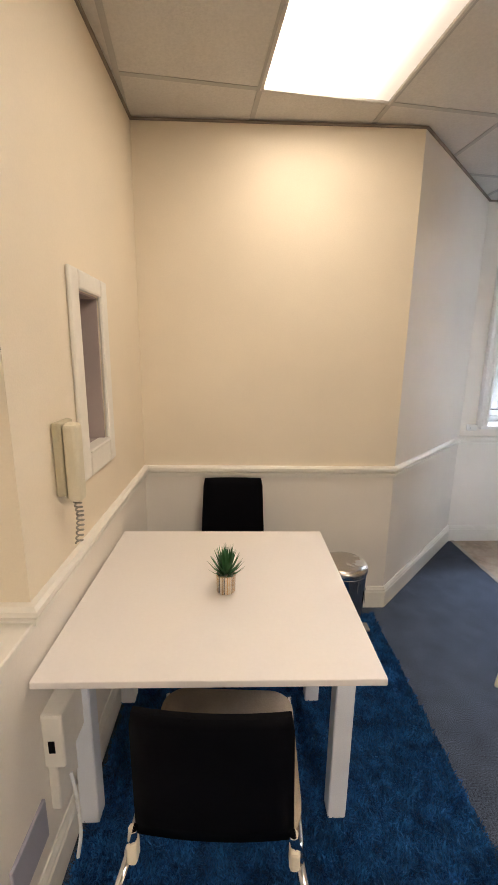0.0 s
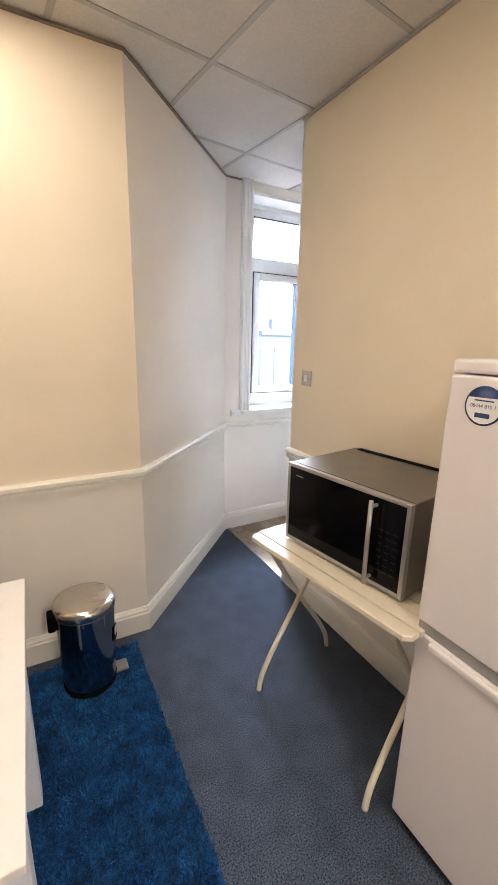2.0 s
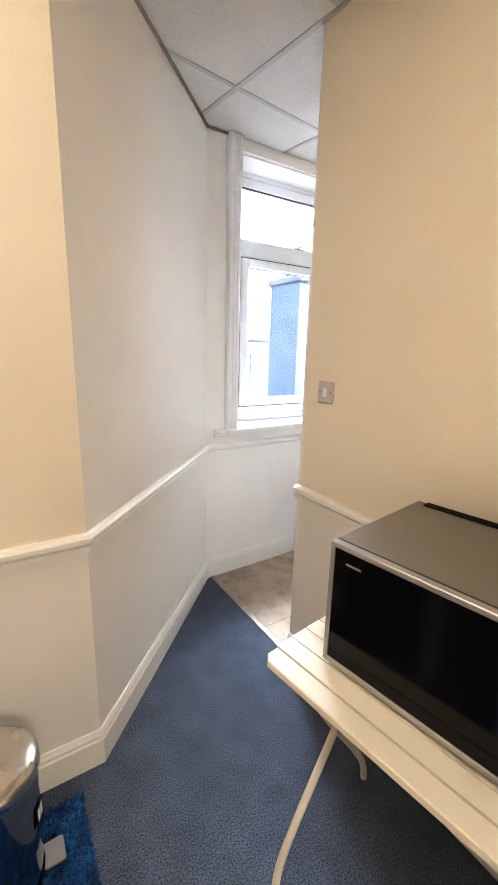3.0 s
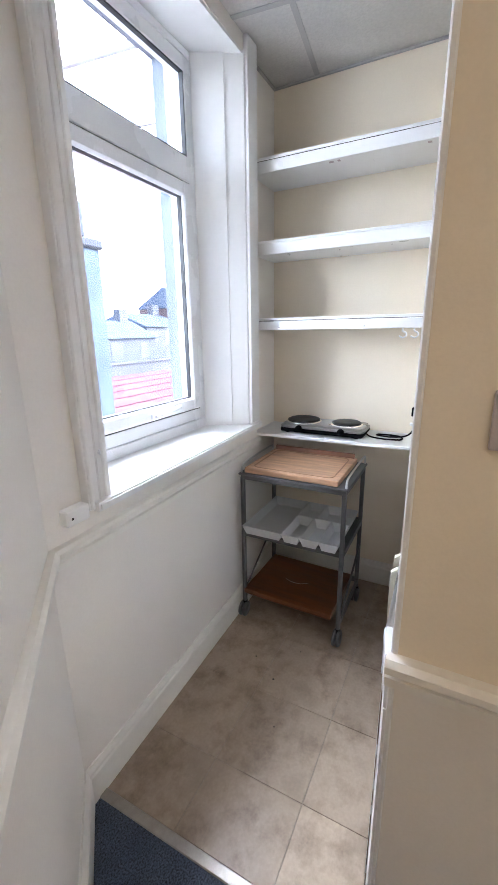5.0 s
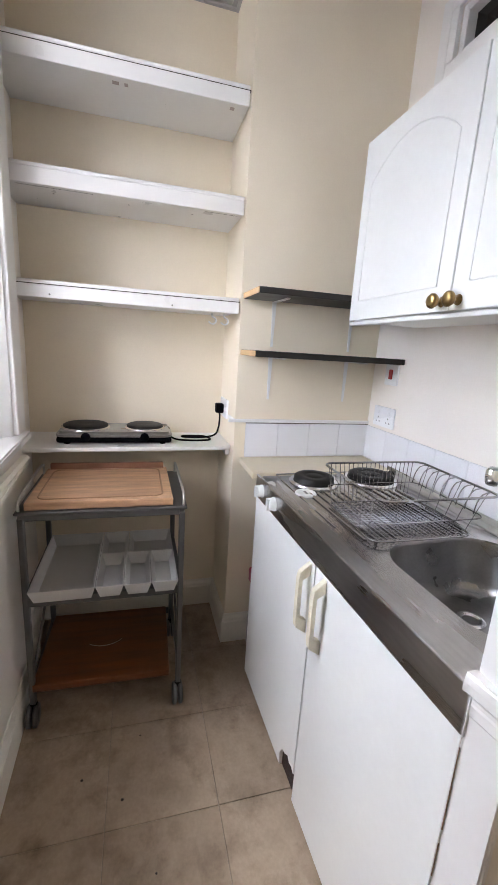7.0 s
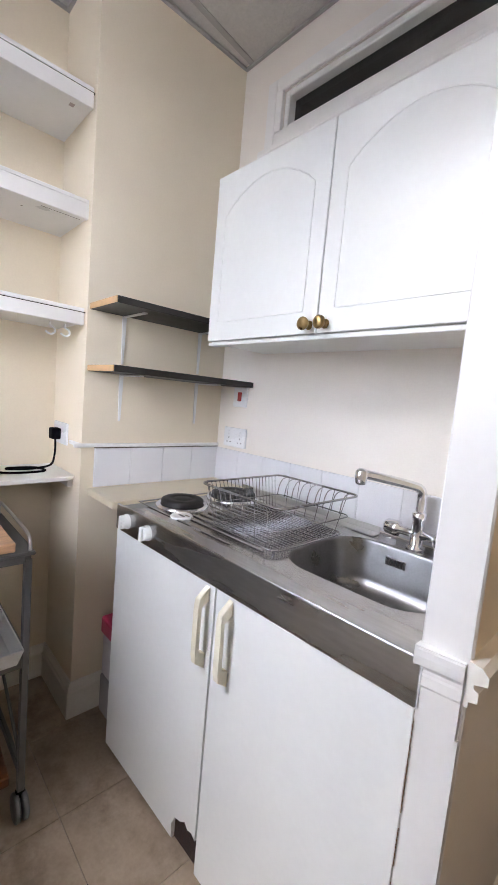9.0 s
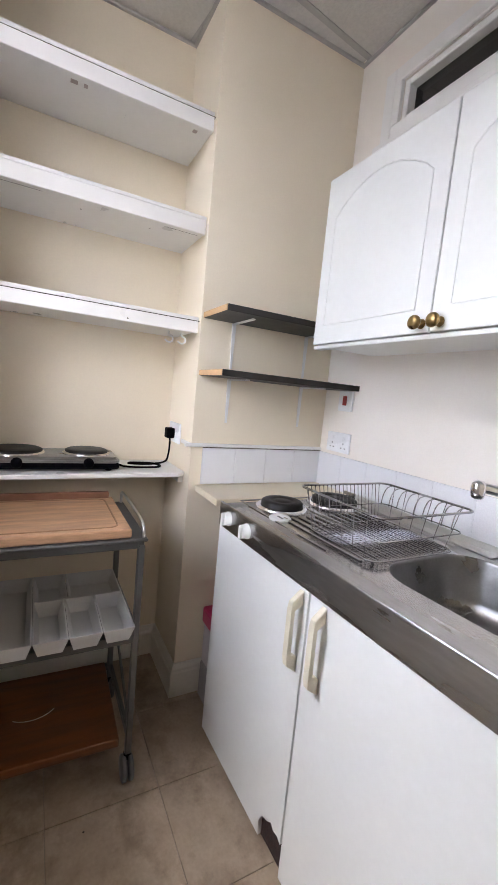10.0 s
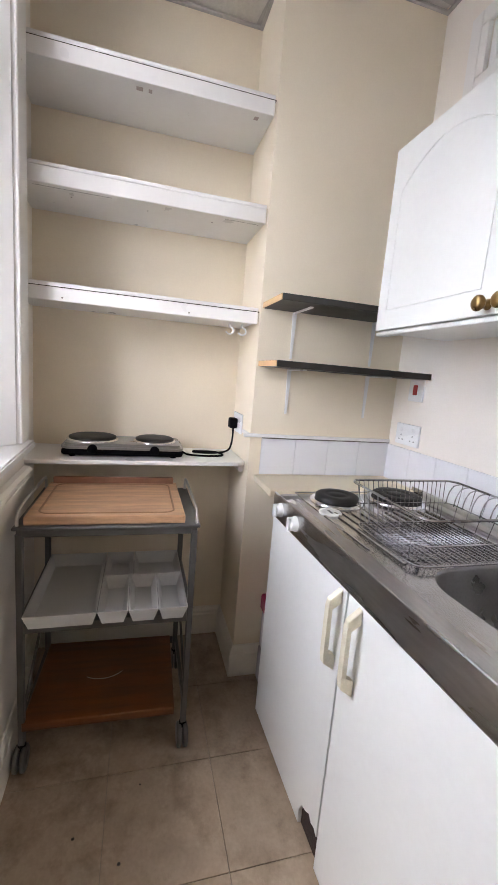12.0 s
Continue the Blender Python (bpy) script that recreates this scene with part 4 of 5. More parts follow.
    bm = bmesh.new()
    box(bm, (bx + 0.0, by - bd / 2 + 0.008, CT - 0.055), (bx + 0.06, by - bd / 2 + 0.013, CT - 0.030), 0.002)
    ov = part("overflow", bm, CHROME, s, "slotted overflow grille")
    for k in range(5):
        part("slot", B(((bx + 0.006 + k * 0.011, by - bd / 2 + 0.0125, CT - 0.051), (bx + 0.011 + k * 0.011, by - bd / 2 + 0.0145, CT - 0.034))), DARK_IN, ov)
    bm = bmesh.new()
    lathe(bm, [(0.034, 0), (0.030, 0.003), (0.022, 0.001), (0.018, -0.004), (0, -0.006)], 28, (bx + 0.06, by - 0.03, CT - depth + 0.002))
    part("plug_hole", bm, CHROME, s)


sink_unit()


def base_cabinet():
    c = thing("base_cabinet", "white two-door sink cupboard with cream handles and chipped door corner", "cabinet", SKEW)
    part("body", B(((CX0 + 0.019, YS + 0.01, 0.02), (CX1 - 0.002, CF - 0.022, CT - 0.165))), WHITE_LAM, c)
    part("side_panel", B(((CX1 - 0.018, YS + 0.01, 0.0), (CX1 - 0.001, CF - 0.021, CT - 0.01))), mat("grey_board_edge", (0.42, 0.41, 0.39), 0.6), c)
    part("side_panel", B(((CX0 + 0.001, YS + 0.01, 0.0), (CX0 + 0.018, CF - 0.0195, CT - 0.09))), WHITE_LAM, c)
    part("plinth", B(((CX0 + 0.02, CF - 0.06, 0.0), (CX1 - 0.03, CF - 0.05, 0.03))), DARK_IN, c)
    gap = 3.822
    # the door beside the gap has a broken lower corner
    bm = bmesh.new()
    z1 = CT - 0.087
    pts = [(gap + 0.003, 0.112), (gap + 0.018, 0.122), (gap + 0.036, 0.116), (gap + 0.050, 0.128), (gap + 0.070, 0.112), (gap + 0.094, 0.104), (gap + 0.108, 0.072), (gap + 0.104, 0.030), (CX1 - 0.004, 0.030), (CX1 - 0.004, z1), (gap + 0.003, z1)]
    a = [bm.verts.new((x, CF - 0.018, z)) for x, z in pts]
    b = [bm.verts.new((x, CF, z)) for x, z in pts]
    bm.faces.new(a), bm.faces.new(b[::-1])
    for i in range(len(pts)):
        j = (i + 1) % len(pts)
        bm.faces.new((a[i], a[j], b[j], b[i]))
    d1 = part("door", bm, WHITE_LAM, c, "white door with a broken corner showing dark board")
    part("broken_core", B(((gap + 0.004, CF - 0.016, 0.032), (gap + 0.102, CF - 0.009, 0.122))), mat("dark_chipboard", (0.035, 0.018, 0.015), 0.9, var=0.4, scale=60, bump=0.6), d1)
    d2 = part("door", B(((CX0 - 0.0145, CF - 0.018, 0.020), (gap - 0.003, CF, z1)), bevel=0.0015), WHITE_LAM, c)
    # dark sheet added to draw the shade in the gaps round the doors
    part("gap_shadow", B(((CX0 + 0.03, CF - 0.03, 0.02), (CX1 - 0.02, CF - 0.020, z1 + 0.0))), DARK_IN, c, "dark sheet standing in for the shade behind the doors")
    edge = mat("chipped_door_edge", (0.24, 0.15, 0.09), 0.8, var=0.5, scale=30, bump=0.4)
    rnd = random.Random(8)
    z = 0.02
    while z < z1 - 0.02:
        zn = min(z1, z + rnd.uniform(0.03, 0.11))
        part("edge_strip", B(((CX0 - 0.0146 - rnd.uniform(0.0004, 0.0016), CF - 0.0028, z), (CX0 - 0.0144, CF - 0.0008, zn))), edge, d2)
        z = zn + rnd.choice((0.0, 0.03, 0.08))
    hm = mat("aged_cream_plastic", (0.76, 0.71, 0.56), 0.4, var=0.08, scale=30)
    for d, x in ((d1, gap + 0.030), (d2, gap - 0.058)):
        bm = bmesh.new()
        prof = ((CF, 0.596), (CF, 0.638), (CF + 0.024, 0.648), (CF + 0.026, 0.768), (CF, 0.778), (CF, 0.816), (CF + 0.033, 0.790), (CF + 0.035, 0.770), (CF + 0.034, 0.640), (CF + 0.032, 0.620))
        L_, R_ = ([bm.verts.new((x + s, y, z)) for y, z in prof] for s in (-0.009, 0.009))
        bm.faces.new(L_), bm.faces.new(R_[::-1])
        for i in range(len(prof)):
            k = (i + 1) % len(prof)
            bm.faces.new((L_[i], L_[k], R_[k], R_[i]))
        bmesh.ops.bevel(bm, geom=bm.edges[:], offset=0.002, segments=1, affect="EDGES")
        part("handle", bm, hm, d, "aged cream plastic bar handle")


base_cabinet()
tagged(part("worktop_end", B(((CX1 + 0.001, YS + 0.002, CT - 0.022), (XF - 0.002, 3.205, CT + 0.004)), bevel=0.004, seg=2), mat("cream_worktop_laminate", (0.72, 0.63, 0.47), 0.4, var=0.04, scale=20)), "cream laminate worktop strip beside the hob", "worktop")


def storage_box():
    b = thing("storage_box", "clear storage box with pink lid beside the cupboard", "box", pose(4.455, 2.96, 0.0))
    part("tub", B(((-0.085, -0.13, 0.16), (0.085, 0.17, 0.33)), bevel=0.012, seg=2), mat("milky_plastic", (0.55, 0.50, 0.52), 0.35), b)
    part("lid", B(((-0.092, -0.137, 0.33), (0.092, 0.177, 0.40)), bevel=0.012, seg=2), mat("pink_plastic", (0.50, 0.03, 0.10), 0.35), b, "pink plastic lid")
    part("crate", B(((-0.088, -0.135, 0.002), (0.088, 0.172, 0.158)), bevel=0.01, seg=2), mat("grey_crate", (0.35, 0.33, 0.34), 0.5), b)


storage_box()


WIRE = mat('dull_chrome_wire', (0.36, 0.36, 0.37), 0.25, 1.0, bump=0)


def dish_rack():
    d = thing("dish_rack", "chrome wire dish drying rack standing on the drainer", "dish rack")
    x0, x1, y0, y1, z0, z1 = 3.742, 4.082, 2.685, 3.050, CT + 0.012, CT + 0.118
    bx0, bx1, by0, by1 = x0 - 0.002, x1 - 0.075, y0 + 0.075, y1 + 0.012   # the floor of the basket is smaller and set forward

    def rim(name, a, b, c, e, z, r):
        bm = bmesh.new()
        tube(bm, [(x, y, z) for x, y in rounded(b - a, e - c, 0.03, 5, (a + b) / 2, (c + e) / 2)], r, 8, True)
        part(name, bm, WIRE, d)

    rim("top_rim", x0, x1, y0, y1, z1, 0.0034)
    rim("base_rim", bx0, bx1, by0, by1, z0, 0.0026)
    f = 0.45
    rim("middle_rim", bx0 + (x0 - bx0) * f, bx1 + (x1 - bx1) * f, by0 + (y0 - by0) * f, by1 + (y1 - by1) * f, z0 + (z1 - z0) * f, 0.0018)
    n, m = 18, 20
    for k in range(n):
        u = (k + 0.5) / n
        xb, xt = bx0 + 0.01 + (bx1 - bx0 - 0.02) * u, x0 + 0.02 + (x1 - x0 - 0.04) * u
        bm = bmesh.new()
        side = k % 3 == 1
        tube(bm, ([(xt, y0, z1)] if side else []) + [(xb, by0, z0), (xb, by1, z0)] + ([(xt, y1, z1)] if side else []), 0.0013, 5)
        part("cross_wire", bm, WIRE, d)
    for k in range(m):
        u = (k + 0.5) / m
        yb, yt = by0 + 0.01 + (by1 - by0 - 0.02) * u, y0 + 0.02 + (y1 - y0 - 0.04) * u
        bm = bmesh.new()
        tube(bm, [(bx0, yb, z0 + 0.002), (bx1, yb, z0 + 0.002), (x1, yt, z1)], 0.0013, 5)
        part("long_wire", bm, WIRE, d)
    for k in range(9):
        x = x0 + 0.035 + k * 0.033
        bm = bmesh.new()
        tube(bm, curve_pts([(x, y0 + 0.002, z1), (x, y0 + 0.03, z1 - 0.006), (x, y0 + 0.045, z1 - 0.03), (x, y0 + 0.05, z1 - 0.06)], 3), 0.0018, 5)
        part("plate_loop", bm, WIRE, d)
    for x in (bx0 + 0.02, bx1 - 0.02):
        for y in (by0 + 0.02, by1 - 0.02):
            bm = bmesh.new()
            tube(bm, [(x, y, CT), (x, y, z0)], 0.004, 6)
            part("foot", bm, WIRE, d)


dish_rack()
bm = bmesh.new()
box(bm, (3.69, 2.632, CT + 0.001), (4.27, 2.676, CT + 0.006), 0.002), box(bm, (3.69, 2.632, CT + 0.004), (4.27, 2.637, CT + 0.026), 0.002)
tagged(part("metal_strip", bm, ALU), "folded aluminium strip lying behind the dish rack", "metal strip")
pl = thing("sink_plug", "white rimmed sink plug lying beside the hob ring", "sink plug", pose(4.118, 3.085, CT))
bm = bmesh.new()
lathe(bm, [(0, 0), (0.034, 0), (0.036, 0.004), (0.032, 0.008), (0.026, 0.006), (0, 0.005)], 28)
part("disc", bm, WHITE_LAM, pl)
part("print_bars", B(((-0.014, -0.004, 0.0055), (0.014, 0.004, 0.0062))), GREY_MET, pl)


def tap():
    t = thing("mixer_tap", "chrome kitchen mixer tap with swivel spout and lever handles", "tap", pose(3.567, 2.655, CT))
    bm = bmesh.new()
    lathe(bm, [(0, 0), (0.026, 0), (0.026, 0.008), (0.018, 0.014), (0.017, 0.085), (0.020, 0.09), (0.020, 0.105), (0.013, 0.112), (0, 0.112)], 28)
    part("body", bm, CHROME, t)
    bm = bmesh.new()
    tube(bm, curve_pts([(0, 0, 0.10), (0, 0, 0.155), (0.004, 0.008, 0.175), (0.02, 0.03, 0.185), (0.085, 0.125, 0.205), (0.105, 0.15, 0.207)], 5), 0.0135, 12)
    part("spout", bm, CHROME, t)
    bm = bmesh.new()
    lathe(bm, [(0, 0), (0.013, 0), (0.016, 0.006), (0.018, 0.022), (0.017, 0.036), (0.010, 0.044), (0, 0.045)], 20, (0.107, 0.153, 0.180))
    part("nozzle", bm, CHROME, t)
    for s in (-1, 1):
        bm = bmesh.new()
        mm = Matrix.Translation((0, 0, 0.045)) @ Matrix.Rotation(radians(90 * s), 4, "Y")
        lathe(bm, [(0.013, 0.0), (0.013, 0.05), (0.022, 0.054), (0.024, 0.062), (0.022, 0.09), (0.018, 0.096), (0, 0.096)], 20, m=mm)
        part("handle", bm, CHROME, t)


tap()


def wall_cabinet():
    x0, x1, y1, z0, z1, gap = 3.338, 4.313, 2.895, 1.478, 2.050, 3.816
    c = thing("wall_cabinet", "white wall cupboard with two arched-panel doors and brass knobs", "cabinet")
    part("body", B(((x0, YS, z0 + 0.008), (x1, y1 - 0.022, z1)), bevel=0.002), WHITE_LAM, c)
    part("bottom_rail", B(((x0, y1 - 0.04, z0 - 0.004), (x1, y1 - 0.006, z0 + 0.008)), bevel=0.002), WHITE_LAM, c)
    for a, b, k in ((x0 + 0.002, gap - 0.002, gap - 0.030), (gap + 0.002, x1 - 0.002, gap + 0.026)):
        d = part("door", B(((a, y1 - 0.020, z0 + 0.012), (b, y1, z1)), bevel=0.003, seg=2), WHITE_LAM, c)
        # arched moulding
        w = b - a
        m_ = 0.052
        pts = [(a + m_, y1 + 0.0005, z0 + 0.075), (a + m_, y1 + 0.0005, z1 - 0.145)]
        for i in range(1, 16):
            u = i / 16
            pts.append((a + m_ + (w - 2 * m_) * u, y1 + 0.0005, z1 - 0.145 + 0.085 * math.sin(math.pi * u) ** 0.8))
        pts += [(b - m_, y1 + 0.0005, z1 - 0.145), (b - m_, y1 + 0.0005, z0 + 0.075)]
        bm = bmesh.new()
        tube(bm, pts, 0.0019, 6, True)
        part("arched_moulding", bm, WHITE_LAM, d)
        bm = bmesh.new()
        mm = Matrix.Translation((k, y1, 1.513)) @ Matrix.Rotation(radians(-90), 4, "X")
        lathe(bm, [(0.013, 0), (0.012, 0.003), (0.006, 0.006), (0.006, 0.014), (0.014, 0.019), (0.0185, 0.026), (0.018, 0.032), (0.013, 0.037), (0.006, 0.0385), (0, 0.039)], 24, m=mm)
        part("knob", bm, BRASS, d, "aged brass knob")


wall_cabinet()


def bracket_shelf(z, y0, y1, name_label):
    s = thing("bracket_shelf", name_label, "shelf", group="black shelves on the pier")
    part("board", B(((4.355, y0, z - 0.022), (XF - 0.001, y1, z)), bevel=0.0015), BLACK_SH, s)
    part("bare_edge", B(((4.357, y1, z - 0.021), (XF - 0.003, y1 + 0.003, z - 0.001))), BARE, s, "bare wood end grain")
    for y in (3.095, 2.745):
        bm = bmesh.new()
        vs = [bm.verts.new((XF - o, y + s * w, z - d)) for o in (0.001, 0.006) for s, w, d in ((-1, 0.004, 0.2), (1, 0.004, 0.2), (1, 0.0085, 0.024), (-1, 0.0085, 0.024))]
        for q in ((0, 1, 2, 3), (4, 5, 6, 7), (0, 1, 5, 4), (1, 2, 6, 5), (2, 3, 7, 6), (3, 0, 4, 7)):
            bm.faces.new([vs[i] for i in q])
        box(bm, (XF - 0.17, y - 0.007, z - 0.028), (XF - 0.002, y + 0.007, z - 0.0225), 0.002)
        part("bracket", bm, GLOSS, s, "white pressed metal bracket")


bracket_shelf(1.583, 2.605, 3.222, "black laminate shelf with bare end on white brackets")
bracket_shelf(1.366, 2.605, 3.222, "lower black laminate shelf with bare end on white brackets")

# splashback tiles
for nm, ax, lo, hi in (("splashback", "y", YS, 3.185), ("splashback", "x", CX0, XF - 0.008)):
    sb = structure(new(nm), "row of white glazed splashback tiles", "splashback")
    n = 4 if ax == "y" else 8
    st = (hi - lo) / n
    gt = mat("white_glazed_tile", (0.80, 0.80, 0.82), 0.15, var=0.02, bump=0, rnd=0.02)
    for k in range(n):
        a, b = lo + k * st + 0.0004, lo + (k + 1) * st - 0.0004
        if ax == "y":
            o = part("tile", B(((XF - 0.007, a, CT + 0.006), (XF - 0.0005, b, 1.062)), bevel=0.0015), gt, sb)
        else:
            o = part("tile", B(((a, YS + 0.0005, CT + 0.006), (b, YS + 0.007, 1.062)), bevel=0.0015), gt, sb)
structure(part("tile_ledge", B(((XF - 0.014, YS + 0.001, 1.066), (XF, YP + 0.03, 1.080)), bevel=0.003), GLOSS), "white painted strip above the tiles", "trim")
structure(part("tile_joint", B(((XF - 0.0085, YS + 0.002, 1.0625), (XF - 0.0005, 3.185, 1.0655))), mat("dark_open_joint", (0.10, 0.075, 0.055), 0.9, bump=0)), "dark open joint above the splashback tiles", "trim")
structure(part("tile_ledge", B(((XF - 0.012, YP, 1.066), (XF + 0.10, YP + 0.012, 1.080)), bevel=0.003), GLOSS), "white painted strip round the pier", "trim")


def socket(name, label, m, w, h):
    s = thing(name, label, "socket" if "socket" in name else "switch", m)
    part("plate", B(((-w / 2, 0, -h / 2), (w / 2, 0.009, h / 2)), bevel=0.003, seg=2), UPVC, s)
    return s


s = socket("wall_socket", "white double socket with switches above the tiles", pose(4.446, YS, 1.120, 0, 0, 0), 0.146, 0.086)
for x in (-0.036, 0.036):
    part("rocker", B(((x * 1.0 - 0.008, 0.009, 0.012), (x * 1.0 + 0.008, 0.013, 0.028)), bevel=0.002), UPVC, s)
    for dx, dz, wx, wz in ((0, -0.004, 0.004, 0.007), (-0.011, -0.022, 0.007, 0.004), (0.011, -0.022, 0.007, 0.004)):
        part("pin_hole", B(((x + dx - wx / 2, 0.0085, dz - wz / 2), (x + dx + wx / 2, 0.0095, dz + wz / 2))), DARK_IN, s)
s = socket("fused_switch", "white cooker switch with a red rocker", pose(4.43, YS, 1.300), 0.086, 0.086)
part("rocker", B(((-0.012, 0.009, -0.018), (0.012, 0.014, 0.022)), bevel=0.002), mat("red_plastic", (0.35, 0.02, 0.02), 0.35), s, "red rocker")
s = socket("wall_socket", "white socket with black plug on the pier", pose(4.785, YP, 1.095, 0, 0, 0), 0.146, 0.086)
s = socket("light_switch", "white light switch on the partition wall", pose(XP, 2.992, 1.372, 0, 0, 90), 0.086, 0.086)
s.children[0].data.materials[0] = mat("greyed_switch_plastic", (0.52, 0.47, 0.47), 0.4, bump=0)
part("rocker", B(((-0.012, 0.009, -0.018), (0.012, 0.014, 0.018)), bevel=0.002), UPVC, s)
for x in (-0.031, 0.031):
    bm = bmesh.new()
    lathe(bm, [(0, 0), (0.0035, 0), (0.0035, 0.002), (0, 0.002)], 12, m=Matrix.Translation((x, 0.0085, 0)) @ Matrix.Rotation(radians(-90), 4, "X"))
    part("screw", bm, DARK_MET, s)

# alcove shelves
crack = mat("dark_paint_crack", (0.06, 0.045, 0.035), 0.9, bump=0)


def alcove_shelf(z, th, split, dots, low_dots, chips, gaps):
    """A boxed shelf: top board, front lip, panel underneath; split: the joint between board and lip has opened."""
    sh = thing("alcove_shelf", "white painted built-in shelf with front lip in the alcove", "shelf", group="alcove shelves")
    y0, y1 = YP + 0.002, YA - 0.002
    part("board", B(((4.592, YP + 0.004, z - 0.013), (4.614, YA - 0.038, z)), ((4.6141, y0, z - 0.022), (XB - 0.001, y1, z)), bevel=0.002), GLOSS, sh)
    g = 0.0028 if split else 0.0002
    part("front_lip", B(((4.592, YP + 0.004, z - th), (4.612, YA - 0.038, z - 0.013 - g)), bevel=0.0025, seg=2), GLOSS, sh)
    if split:
        part("crack", B(((4.5945, YP - 0.003, z - 0.0165), (4.611, YA - 0.04, z - 0.0125))), crack, sh, "dark open joint above the lip")
    part("underside", B(((4.6125, y0, z - th + 0.008), (XB - 0.002, y1, z - th + 0.016))), GLOSS, sh)
    for y in dots:
        bm = bmesh.new()
        lathe(bm, [(0, 0), (0.0032, 0), (0.0032, 0.0012), (0, 0.0012)], 10, (4.70, y, z - th + 0.0072))
        part("screw_head", bm, DARK_MET, sh)
    for y in low_dots:
        bm = bmesh.new()
        lathe(bm, [(0, 0), (0.003, 0), (0.003, 0.0012), (0, 0.0012)], 10, m=Matrix.Translation((4.5925, y, z - th + 0.012)) @ Matrix.Rotation(radians(-90), 4, "Y"))
        part("screw_head", bm, DARK_MET, sh)
    for y, w in chips:
        part("paint_chip", B(((4.635, y - w, z - th + 0.0074), (4.655, y + w, z - th + 0.0084)), bevel=0.0003), MAUVE, sh)
    for a, b in gaps:
        part("gap", B(((4.64, a, z - th + 0.0076), (4.6415, b, z - th + 0.0084))), crack, sh, "thin open joint in the underside")


alcove_shelf(2.288, 0.066, True, (), (), ((3.70, 0.011), (3.665, 0.006), (3.29, 0.008)), ())
alcove_shelf(1.928, 0.064, False, (3.42, 3.66, 3.92), (), (), ((3.78, 4.03), (3.25, 3.38)))
alcove_shelf(1.563, 0.060, True, (), (3.50, 3.93), (), ())
for y in (3.335, 3.285):
    bm = bmesh.new()
    tube(bm, curve_pts([(4.64, y, 1.502), (4.64, y, 1.490), (4.64, y - 0.014, 1.482), (4.64, y - 0.016, 1.468), (4.64, y - 0.002, 1.460), (4.64, y + 0.014, 1.468)], 5), 0.0035, 8)
    tagged(part("cup_hook", bm, UPVC), "small white cup hook under the alcove shelf", "hook", group="cup hooks")
hs = thing("hob_shelf", "white painted board shelf carrying the hotplate", "shelf")
bm = bmesh.new()
prism(bm, [(4.578, 4.06), (4.605, YP + 0.035), (4.628, YP + 0.002), (XB - 0.001, YP + 0.002), (XB - 0.001, YA - 0.002), (4.60, YA - 0.002)], 0.936, 0.952)
bmesh.ops.bevel(bm, geom=bm.edges[:], offset=0.002, segments=1, affect="EDGES")
part("board", bm, GLOSS, hs)
part("batten", B(((4.64, YP + 0.002, 0.905), (XB - 0.002, YP + 0.022, 0.936)), bevel=0.002), GLOSS, hs)


def hotplate():
    h = thing("hotplate", "silver double electric hotplate with black plates and flex", "hotplate", pose(4.745, 3.715, 0.952, 0, 0, 90))
    L, D = 0.46, 0.215
    part("base", B(((-L / 2 + 0.003, -D / 2 + 0.003, 0.006), (L / 2 - 0.003, D / 2 - 0.003, 0.032)), bevel=0.010, seg=2), BLACK_PL, h)
    bm = bmesh.new()
    prism(bm, rounded(L, D, 0.035, 5), 0.031, 0.052)
    bmesh.ops.bevel(bm, geom=[e for e in bm.edges if e.verts[0].co.z > 0.05 and e.verts[1].co.z > 0.05], offset=0.012, segments=3, affect="EDGES")
    part("housing", bm, mat("dull_hotplate_steel", (0.30, 0.295, 0.29), 0.3, 0.9), h)
    for x, r in ((-0.118, 0.078), (0.125, 0.090)):
        bm = bmesh.new()
        lathe(bm, [(r + 0.008, 0.050), (r + 0.008, 0.055), (r, 0.058)], 36, (x, -0.005, 0))
        p = part("ring", bm, CHROME, h)
        bm = bmesh.new()
        lathe(bm, [(r, 0.053), (r, 0.064), (r - 0.008, 0.068), (r * 0.3, 0.0665), (0, 0.0665)], 36, (x, -0.005, 0))
        part("plate", bm, CAST, p)
    for x in (-0.115, 0.115):
        bm = bmesh.new()
        mm = Matrix.Translation((x, D / 2 - 0.002, 0.032)) @ Matrix.Rotation(radians(-90), 4, "X")
        lathe(bm, [(0.018, 0), (0.018, 0.012), (0.014, 0.018), (0, 0.018)], 20, m=mm)
        part("dial", bm, BLACK_PL, h)
    for x in (-0.19, 0.19):
        for y in (-0.08, 0.08):
            bm = bmesh.new()
            lathe(bm, [(0, 0), (0.012, 0), (0.012, 0.01), (0, 0.01)], 12, (x, y, 0))
            part("foot", bm, BLACK_PL, h)
    return h


hotplate()
cord = thing("power_cord", "black flex with plug running from hotplate to socket", "cable")
bm = bmesh.new()
tube(bm, curve_pts([(4.74, 3.50, 0.975), (4.72, 3.46, 0.957), (4.70, 3.38, 0.956), (4.72, 3.31, 0.956), (4.78, 3.33, 0.958), (4.77, 3.42, 0.962), (4.73, 3.43, 0.966), (4.71, 3.36, 0.968), (4.73, 3.29, 0.975), (4.775, 3.262, 1.00), (4.785, 3.256, 1.045), (4.785, 3.258, 1.075)], 7), 0.0043, 8)
part("flex", bm, BLACK_PL, cord)
part("plug", B(((4.763, YP + 0.010, 1.07), (4.807, YP + 0.045, 1.115)), bevel=0.006, seg=2), BLACK_PL, cord)


